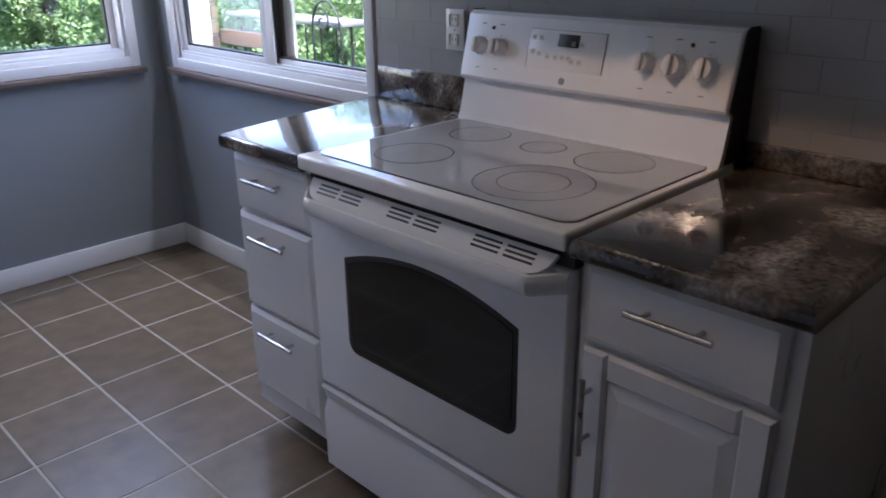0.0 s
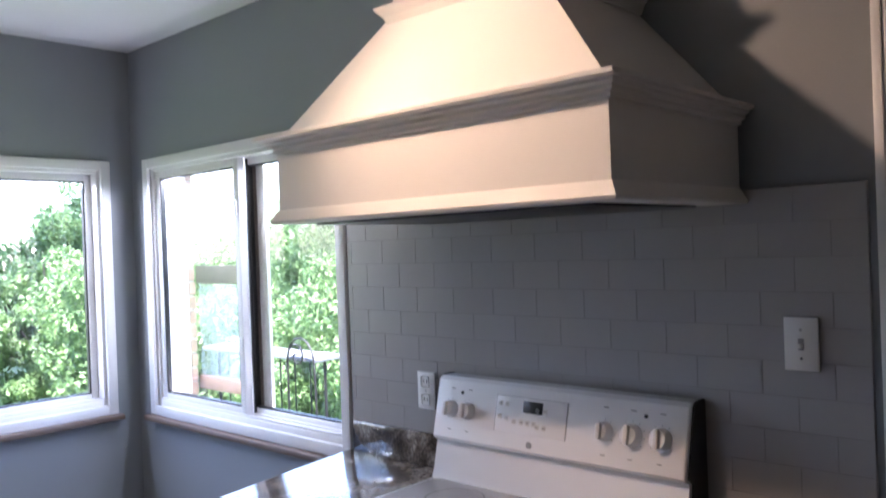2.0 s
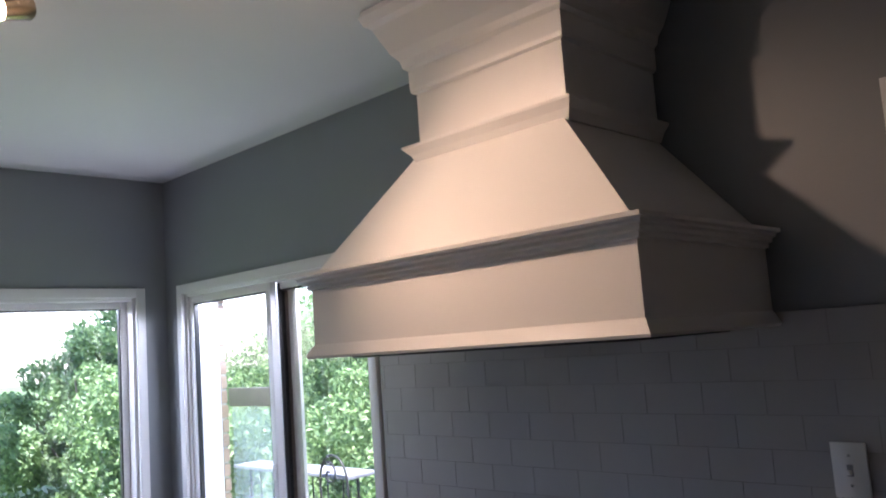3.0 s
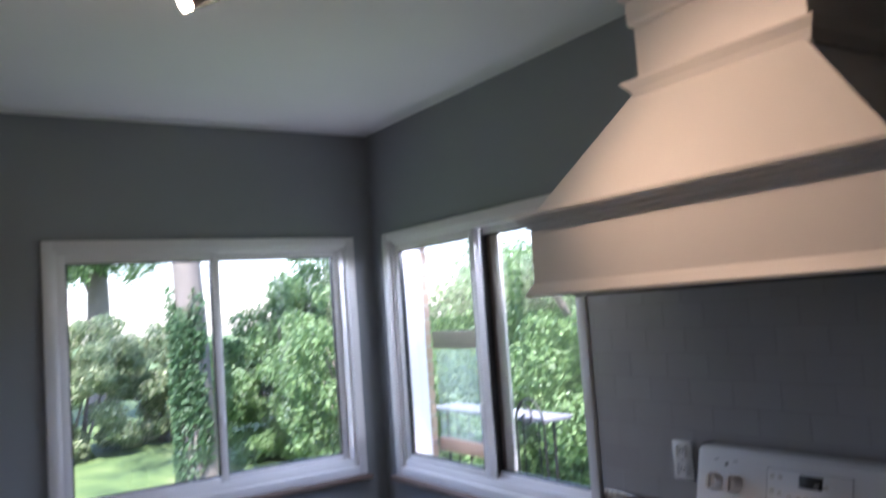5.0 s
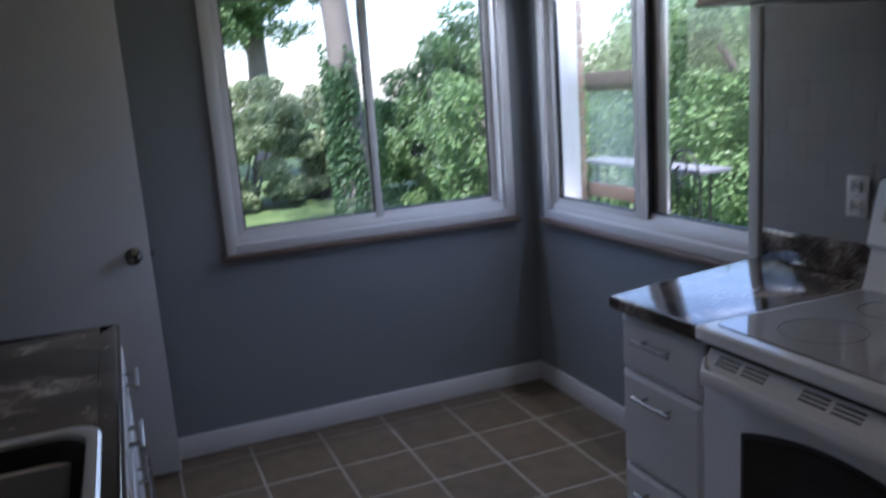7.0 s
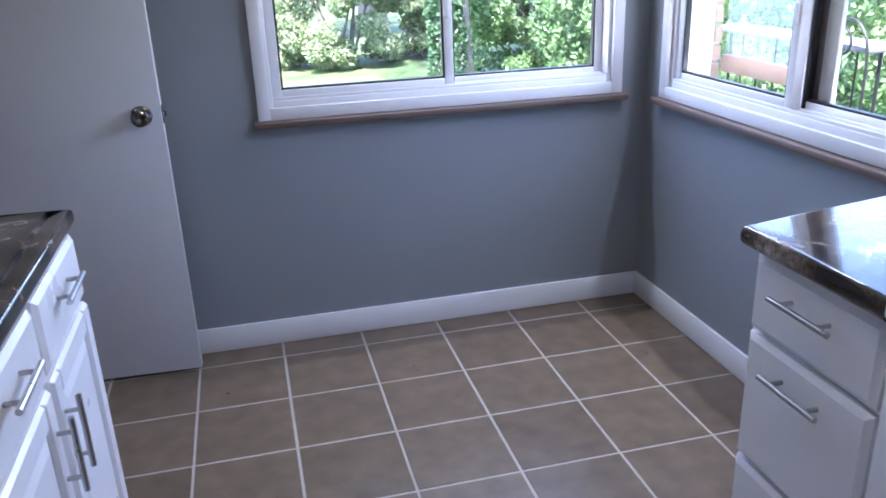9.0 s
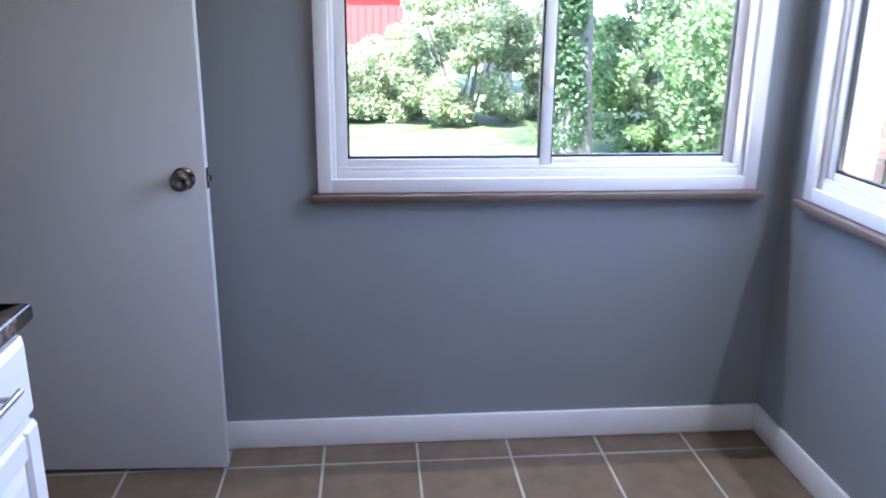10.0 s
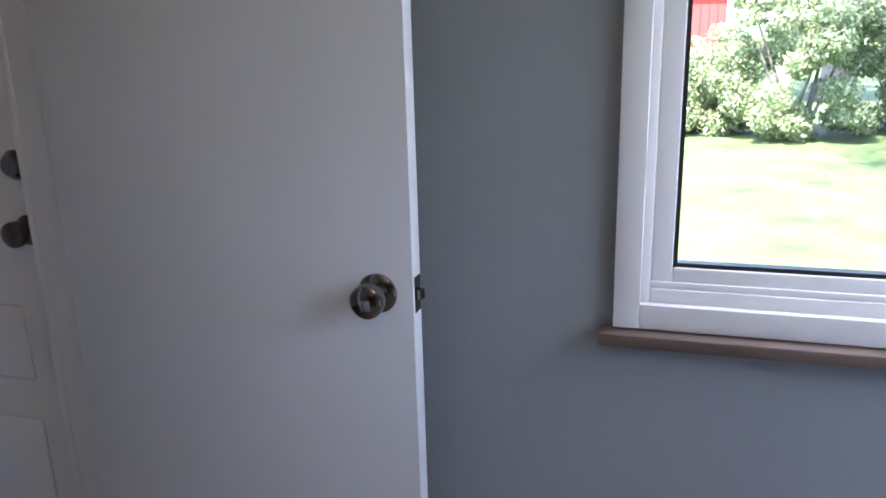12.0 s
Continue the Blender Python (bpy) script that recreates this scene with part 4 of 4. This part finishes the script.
# ---- switch and outlet ----
def wall_plate(name, y0, y1, z0, z1, label, toggle):
    pl = thing(name, (-0.018, (y0 + y1) / 2, z0), label, "switch" if toggle else "outlet")
    part("plate", box(bmesh.new(), -0.0245, -0.0185, y0, y1, z0, z1, 0.0022), M_PLATE, pl)
    y, z = (y0 + y1) / 2, (z0 + z1) / 2
    if toggle:
        part("slot", box(bmesh.new(), -0.0252, -0.0243, y - 0.006, y + 0.006, z - 0.012, z + 0.012, 0.0004), M_GREYPRINT, pl)
        b = box(bmesh.new(), -0.036, -0.0248, y - 0.004, y + 0.004, z - 0.008, z + 0.001, 0.0015)
        part("toggle", b, M_PLATE, pl)
    else:
        for dz in (-0.027, 0.027):
            part("socket", box(bmesh.new(), -0.0262, -0.0243, y - 0.016, y + 0.016, z + dz - 0.017, z + dz + 0.017, 0.006), M_PLATE, pl)
            for dy in (-0.006, 0.006):
                part("socket_slot", box(bmesh.new(), -0.0266, -0.026, y + dy - 0.0013, y + dy + 0.0013, z + dz - 0.003, z + dz + 0.007), M_BLACK, pl)
    for dz in ((-0.03, 0.03) if toggle else (0,)):
        part("screw", rod(bmesh.new(), (-0.0243, y, z + dz), (-0.0254, y, z + dz), 0.003, 10), M_STEEL, pl)


wall_plate("light_switch", -2.996, -2.926, 1.287, 1.400, "cream toggle light switch on the tile", True)
wall_plate("outlet", -1.900, -1.830, 1.084, 1.197, "white double outlet behind the range", False)

# ---- track light ----
LAMP = Vector((-1.25, -1.97, CEIL))
trk = thing("track_light", LAMP, "brushed brass-toned ceiling light with swivelling spot heads, lit", "ceiling light")
part("canopy", lathe(bmesh.new(), ((0.064, 0), (0.064, -0.006), (0.058, -0.016), (0.03, -0.020), (0.001, -0.020)), Matrix.Translation(LAMP - Vector((0, 0, 0.0005))), 32), M_BRASS, trk)
part("stem", rod(bmesh.new(), LAMP - Vector((0, 0, 0.02)), LAMP - Vector((0, 0, 0.062)), 0.008), M_BRASS, trk)
AX = Vector((-0.427, 0.904, 0)).normalized()
SIDE = Vector((AX.y, -AX.x, 0))


def bar_at(s):
    """A point of the S-shaped bar; s from -1 to 1."""
    return LAMP + Vector((0, 0, -0.062)) + AX * (0.40 * s) + SIDE * ((0.062 if s > 0 else 0.10) * math.sin(math.pi * s))


b = tube(bmesh.new(), [bar_at(-1 + 2 * i / 40) for i in range(41)], 0.0065)
part("bar", b, M_BRASS, trk)
HEADS = ((0.70, (-0.88, 0.34, -0.38)), (0.22, (-0.90, -0.15, -0.30)), (-0.26, (0.74, -0.38, -0.50)), (-0.87, (-0.90, -0.15, -0.30)))
for s, d in HEADS:
    p = bar_at(s)
    d = Vector(d).normalized()
    c = p - Vector((0, 0, 0.057))
    part("swivel", rod(bmesh.new(), p, c, 0.005, 10), M_BRASS, trk)
    m = Matrix.Translation(c) @ d.to_track_quat("Z", "Y").to_matrix().to_4x4()
    h = part("lamp_head", lathe(bmesh.new(), ((0.001, -0.036), (0.024, -0.036), (0.026, -0.032), (0.026, 0.030), (0.024, 0.030), (0.024, 0.024), (0.001, 0.024)), m, 24), M_BRASS, trk)
    part("lens", lathe(bmesh.new(), ((0.001, 0.025), (0.0235, 0.025), (0.0235, 0.046), (0.019, 0.053), (0.001, 0.056)), m, 24), M_BULB, h)
    lt = new("spot_lamp", bpy.data.lights.new("spot_lamp", "SPOT"))
    lt.data.energy, lt.data.color = LAMP_W * (2.3 if d.x > 0 else 0.55), (1.0, 0.68, 0.41)
    lt.data.spot_size, lt.data.spot_blend, lt.data.shadow_soft_size = radians(72), 1.0, 0.024
    lt.matrix_world = look(c + d * 0.085, c + d)

# ---- garden ----
ground = structure("ground", box(bmesh.new(), -160, 160, -160, 160, GROUND - 0.5, GROUND), M_GRASS, "mown green lawn in sun and shade", "lawn")


LEAF_MORE, LEAF_SIZE = 2.0, 0.72


def leaves_mesh(name, clumps, count, size, material, seed):
    """Many small folded leaves scattered in clumps: (x, y, z, rx, ry, rz)."""
    rg = np.random.default_rng(seed)
    count, size = int(count * LEAF_MORE), size * LEAF_SIZE
    cl = np.array(clumps)
    vol = cl[:, 3] * cl[:, 4] * cl[:, 5]
    pick = rg.choice(len(cl), count, p=vol ** 0.75 / (vol ** 0.75).sum())
    d = rg.normal(size=(count, 3))
    d /= np.linalg.norm(d, axis=1)[:, None]
    r = rg.uniform(0.25, 1.0, count) ** 0.5
    c = cl[pick, :3] + d * r[:, None] * cl[pick, 3:]
    a = rg.normal(size=(count, 3))
    a[:, 2] -= 0.4
    a /= np.linalg.norm(a, axis=1)[:, None]
    n = d + rg.normal(size=(count, 3)) * 0.6 + np.array((0, 0, 0.5))
    s = np.cross(a, n)
    s /= np.linalg.norm(s, axis=1)[:, None] + 1e-9
    up = np.cross(s, a)
    L = (size * rg.uniform(0.6, 1.3, count))[:, None]
    v = np.stack([c - a * L * 0.5, c + s * L * 0.28 + up * L * 0.08, c + a * L * 0.5 - up * L * 0.06, c - s * L * 0.28 + up * L * 0.08], axis=1).reshape(-1, 3)
    i = np.arange(count)[:, None] * 4
    f = np.concatenate([i + np.array([[0, 1, 2]]), i + np.array([[0, 2, 3]])]).tolist()
    me = bpy.data.meshes.new(name)
    me.from_pydata(v.tolist(), [], f)
    me.materials.append(material)
    return me


def foliage(name, clumps, count, size, material, seed, parent):
    ob = new(name, leaves_mesh(name, clumps, count, size, material, seed))
    ob.parent = parent
    ob.matrix_parent_inverse = world_of(parent).inverted()
    return ob


def limb(b, pts, radii, seg=12):
    """A tapered, wandering limb."""
    rings = []
    for k, (p, r) in enumerate(zip(pts, radii)):
        d = (pts[min(k + 1, len(pts) - 1)] - pts[max(k - 1, 0)]).normalized()
        u = d.cross(Vector((0.05, 1, 0.1))).normalized()
        m = Matrix((u, d.cross(u), d)).transposed()
        rings.append([b.verts.new(p + m @ Vector((math.cos(2 * math.pi * j / seg), math.sin(2 * math.pi * j / seg), 0)) * r * (1 + 0.13 * noise.noise((p * 2.1) + Vector((j, k, 0))))) for j in range(seg)])
    for p, q in zip(rings, rings[1:]):
        for j in range(seg):
            b.faces.new((p[j], p[(j + 1) % seg], q[(j + 1) % seg], q[j]))
    b.faces.new(rings[0])
    b.faces.new(rings[-1])


def cloud(x, y, z, rx, ry, rz, n, r, rg):
    """n clumps of radius about r, over the outside of an ellipsoid."""
    out = []
    for _ in range(n):
        d = Vector((rg.gauss(0, 1), rg.gauss(0, 1), rg.gauss(0, 1))).normalized() * (rg.random() ** 0.4)
        k = r * rg.uniform(0.6, 1.35)
        out.append((x + d.x * rx, y + d.y * ry, z + d.z * rz, k, k, k * 0.75))
    return out


def tree(name, x, y, r, height, label, crown, leaf, count, size, seed, fork=None, lean=(0, 0), ivy=0):
    rg = random.Random(seed)
    t = thing(name, (x, y, GROUND), label, "tree")
    b = bmesh.new()
    n = 10
    pts = [Vector((x + lean[0] * i / n + rg.uniform(-.04, .04), y + lean[1] * i / n, GROUND - 0.1 + height * i / n)) for i in range(n + 1)]
    limb(b, pts, [r * (1.45 if i == 0 else 1.12 if i == 1 else 1 - 0.05 * i) for i in range(n + 1)], 14)
    part("trunk", b, M_BARK, t)
    for bx, by, bz, h in (fork or ()):
        q = bmesh.new()
        s = Vector((x + lean[0] * h, y + lean[1] * h, GROUND + height * h))
        e = Vector((x + bx, y + by, GROUND + bz))
        limb(q, [s.lerp(e, i / 6) + Vector((0, 0, 0.25 * math.sin(math.pi * i / 6))) for i in range(7)], [r * (0.62 - 0.07 * i) for i in range(7)], 9)
        part("limb", q, M_BARK, t)
    foliage("crown", crown(rg), count, size, leaf, seed, t)
    if ivy:
        cl = [(x + lean[0] * (h / height) + math.cos(a) * r, y + math.sin(a) * r, GROUND + h, 0.12, 0.12, 0.22) for h, a in ((rg.uniform(0.1, ivy) * rg.uniform(0.5, 1), rg.uniform(1.7, 5.0)) for _ in range(110))]
        foliage("ivy", cl, 5200, 0.10, M_LEAF_DARK, seed + 1, t)
    return t


def shrub(name, x, y, rx, ry, h, label, leaf, count, size, seed, n=62, z0=0.1, skirt=True):
    rg = random.Random(seed)
    t = thing(name, (x, y, GROUND), label, "shrub")
    b = bmesh.new()
    for _ in range(7):
        e = Vector((x + rg.uniform(-.7, .7) * rx, y + rg.uniform(-.7, .7) * ry, GROUND + h * rg.uniform(.5, .85)))
        s = Vector((x + rg.uniform(-.15, .15), y + rg.uniform(-.15, .15), GROUND - 0.05))
        limb(b, [s.lerp(e, i / 5) for i in range(6)], [0.035 - 0.005 * i for i in range(6)], 7)
    part("stems", b, M_BARK, t)
    foliage("foliage", cloud(x, y, GROUND + z0 + h * 0.5, rx, ry, h * 0.5, n, min(rx, ry) * 0.27, rg) + (cloud(x, y, GROUND + 0.3, rx * 0.95, ry * 0.9, 0.25, n // 2 if skirt else n // 4, 0.3 if skirt else 0.24, rg)), count, size, leaf, seed, t)
    return t


tree("tree", 1.10, 7.1, 0.21, 12.0, "tall grey-barked tree with ivy up its trunk", lambda g: cloud(1.0, 7.3, 11.0, 3.4, 3.0, 1.8, 40, 0.7, g), M_LEAF, 7600, 0.148, 11, fork=((1.4, .6, 8.5, .75), (-1.5, .3, 8.3, .7)), lean=(-0.25, 0.1), ivy=2.75)
tree("tree", 1.9, 18.2, 0.32, 9.0, "forked grey tree behind the bushes", lambda g: cloud(1.5, 18.2, 6.6, 4.5, 2.6, 2.6, 60, 0.7, g) + cloud(1.0, 17.0, 3.9, 2.6, 1.2, 1.1, 90, 0.45, g), M_LEAF, 28500, 0.148, 12, fork=((-1.6, 0, 6.5, .33), (1.0, .4, 7.0, .55)))
shrub("bush", 3.2, 6.0, 1.25, 1.2, 2.5, "dense leafy green bush by the house", M_LEAF, 20900, 0.111, 21)
shrub("bush", 3.1, 8.8, 1.35, 1.2, 2.6, "rounded green bush at the lawn's edge", M_LEAF, 19000, 0.118, 22)
shrub("bush", 4.6, 9.0, 1.6, 1.5, 3.4, "tall dark green bush", M_LEAF, 17100, 0.126, 23)
shrub("bush", 0.3, 12.1, 1.3, 1.0, 2.3, "pale blossoming bush beyond the lawn", M_LEAF_PALE, 13000, 0.111, 24, z0=0.18, skirt=False)
shrub("bush", -1.7, 12.8, 1.5, 1.0, 1.25, "pale leafy bush beyond the lawn", M_LEAF_PALE, 15200, 0.111, 25)
shrub("bush", 2.0, 12.7, 1.2, 1.0, 1.9, "pale green bush beyond the lawn", M_LEAF_PALE, 11500, 0.118, 26, z0=0.18, skirt=False)
shrub("bush", -4.2, 13.0, 1.7, 1.2, 2.6, "green bush beyond the lawn", M_LEAF, 15200, 0.126, 27)
tree("tree", 4.1, 2.7, 0.10, 2.6, "leafy small tree close to the house", lambda g: cloud(4.3, 2.9, 0.85, 1.5, 2.4, 1.5, 95, 0.4, g), M_LEAF, 36100, 0.096, 31, fork=((-.6, .5, 2.6, .5), (.7, -.4, 2.7, .5)))
tree("tree", 5.4, 0.4, 0.10, 2.6, "leafy small tree close to the house", lambda g: cloud(5.5, 0.3, 0.8, 1.4, 1.8, 1.5, 75, 0.4, g), M_LEAF, 26600, 0.096, 32, fork=((-.6, .5, 2.6, .5), (.7, -.4, 2.7, .5)))
tree("tree", 7.5, 6.0, 0.2, 4.0, "tall leafy tree in the garden", lambda g: cloud(7.5, 6.0, 1.2, 2.6, 2.6, 1.8, 90, 0.6, g), M_LEAF, 26600, 0.141, 33, fork=((-1, .5, 3.6, .5), (1, -.4, 3.8, .5)))

# barn and barrel
barn = thing("barn", (-2.4, 27.0, GROUND), "weathered red wooden barn far behind the bushes", "barn")
b = bmesh.new()
for i in range(20):
    box(b, -5.2 + 0.25 * i, -5.2 + 0.25 * i + 0.235, 25.0, 25.04, GROUND, GROUND + 2.5)
part("boards", b, M_RED, barn)
b = bmesh.new()
box(b, -5.2, -0.2, 25.04, 31.0, GROUND, GROUND + 2.48)
part("wall", b, M_RED, barn)
b = prism(bmesh.new(), ((-5.4, GROUND + 2.4), (0.0, GROUND + 2.4), (-2.7, GROUND + 4.2)), Matrix(((1, 0, 0, 0), (0, 0, 1, 24.9), (0, 1, 0, 0), (0, 0, 0, 1))), 6.3)
part("roof", b, M_RED, barn)
brl = thing("barrel", (-1.05, 15.0, GROUND), "blue plastic barrel by the bushes", "barrel")
part("drum", lathe(bmesh.new(), ((0.24, 0), (0.27, 0.05), (0.28, 0.3), (0.29, 0.32), (0.28, 0.34), (0.28, 0.6), (0.27, 0.85), (0.22, 0.9), (0.001, 0.9)), Matrix.Translation((-1.05, 15.0, GROUND)), 20), M_BLUE, brl)

# porch rail with a wrought-iron scroll outside the second window
rail = thing("porch_rail", (1.2, 0.6, GROUND), "grey plank porch rail on black iron posts", "railing")
part("plank", box(bmesh.new(), 1.12, 1.34, 0.12, 1.35, 0.925, 0.950, 0.005), M_RAILPLANK, rail)
for y in (0.16, 0.74, 1.30):
    part("post", rod(bmesh.new(), (1.22, y, GROUND), (1.22, y, 0.926), 0.009), M_IRON, rail)
for y in (0.30, 0.45, 0.60, 0.89, 1.04, 1.18):
    part("baluster", rod(bmesh.new(), (1.22, y, GROUND + 0.1), (1.22, y, 0.926), 0.005, 8), M_IRON, rail)
hook = thing("garden_hook", (1.16, 0.24, GROUND), "black wrought-iron garden hoop with a scroll", "garden hook")


arch_pts = [Vector((1.10, 0.36, GROUND)), Vector((1.10, 0.36, 0.92))] + [Vector((1.10, 0.235 + 0.125 * math.cos(a), 0.92 + 0.145 * math.sin(a))) for a in (i * math.pi / 14 for i in range(1, 14))] + [Vector((1.10, 0.105, 0.90)), Vector((1.10, 0.08, GROUND))]
part("hoop", tube(bmesh.new(), arch_pts, 0.007, 8), M_IRON, hook)
spiral = [Vector((1.10, 0.27 + (0.085 - 0.011 * i * 0.35) * math.cos(i * 0.42), 0.955 + (0.085 - 0.011 * i * 0.35) * math.sin(i * 0.42))) for i in range(20)]
part("scroll", tube(bmesh.new(), spiral, 0.006, 8), M_IRON, hook)

# crumbs left on the floor
for x, y, r in ((-1.70, -0.34, 0.006), (-0.22, -0.52, 0.005), (-0.30, -0.80, 0.004), (-1.05, -0.35, 0.004), (-1.25, -1.9, 0.005)):
    b = bmesh.new()
    bmesh.ops.create_icosphere(b, subdivisions=1, radius=r, matrix=Matrix.Translation((x, y, FZ + r * 0.3)) @ Matrix.Diagonal((1.3, 0.8, 0.45, 1)))
    tagged(new("crumb", mesh_of(b, "crumb", M_BARK)), "tiny brown crumb lying on the tile floor", "crumb", "crumbs on the floor")

# ---- wall tiles and floor tiles, piece by piece ----
def tile_mesh(name, w, h, t, e, material):
    """A flat tile, w by h, t thick with softened edges; its face points along +z."""
    b = bmesh.new()
    for z, k in ((0, 0), (t - e, 0), (t, e)):
        for x, y in ((0, 0), (1, 0), (1, 1), (0, 1)):
            b.verts.new((k if x == 0 else w - k, k if y == 0 else h - k, z))
    b.verts.ensure_lookup_table()
    v = b.verts
    for r in (0, 4):
        for i in range(4):
            j = (i + 1) % 4
            b.faces.new((v[r + i], v[r + j], v[r + 4 + j], v[r + 4 + i]))
    b.faces.new(v[8:12])
    return mesh_of(b, name, material)


def piece(name, me, m, parent):
    o = new(name, me)
    o.parent = parent
    o.matrix_parent_inverse = world_of(parent).inverted()
    o.matrix_basis = m
    return o


# backsplash: a grout bed and a running bond
TW, TH = 0.1492, 0.0745
BS0, BS1, BZ0, BZ1 = -3.093, -1.512, 0.912, 1.676
bed = structure("backsplash", box(bmesh.new(), -0.0110, -0.0005, BS0, BS1, BZ0, BZ1), M_SUBGROUT, "greige subway-tile backsplash behind the range", "backsplash")
cache = {}
mTile = Matrix(((0, 0, -1, -0.0110), (1, 0, 0, 0), (0, 1, 0, 0), (0, 0, 0, 1)))
rt = random.Random(5)
for r in range(11):
    z1 = BZ1 - r * TH
    z0 = max(z1 - TH, BZ0)
    if z1 - z0 < 0.01:
        continue
    off = -2.949 if r % 2 == 0 else -2.949 + TW / 2
    k = math.floor((BS0 - off) / TW)
    while off + k * TW < BS1:
        a, c = max(BS0, off + k * TW), min(BS1, off + (k + 1) * TW)
        k += 1
        if c - a < 0.012:
            continue
        key = (round(c - a, 3), round(z1 - z0, 3))
        if key not in cache:
            cache[key] = tile_mesh("tile", key[0] - 0.0012, key[1] - 0.0012, 0.0013, 0.0005, M_SUBWAY)
        tilt = Matrix.Rotation(radians(rt.uniform(-0.13, 0.13)), 4, "X") @ Matrix.Rotation(radians(rt.uniform(-0.13, 0.13)), 4, "Y")
        piece("tile", cache[key], mTile @ Matrix.Translation((a + 0.0006, z0 + 0.0006, 0)) @ tilt, bed)

cache = {}
nx0, nx1 = math.floor((-3.63 - TX0) / TILE), math.ceil((0 - TX0) / TILE)
ny0, ny1 = math.floor((BACK - TY0) / TILE), math.ceil((0 - TY0) / TILE)
for i in range(nx0, nx1):
    for j in range(ny0, ny1):
        x0, x1 = max(-3.63, TX0 + i * TILE), min(0, TX0 + (i + 1) * TILE)
        y0, y1 = max(BACK, TY0 + j * TILE), min(0, TY0 + (j + 1) * TILE)
        if x1 - x0 < 0.02 or y1 - y0 < 0.02:
            continue
        key = (round(x1 - x0, 3), round(y1 - y0, 3))
        if key not in cache:
            cache[key] = tile_mesh("tile", key[0] - 0.008, key[1] - 0.008, 0.0030, 0.0014, M_TILE)
        piece("tile", cache[key], Matrix.Translation((x0 + 0.004, y0 + 0.004, FZ - 0.0045 + rt.uniform(-0.0003, 0.0003))), floor)
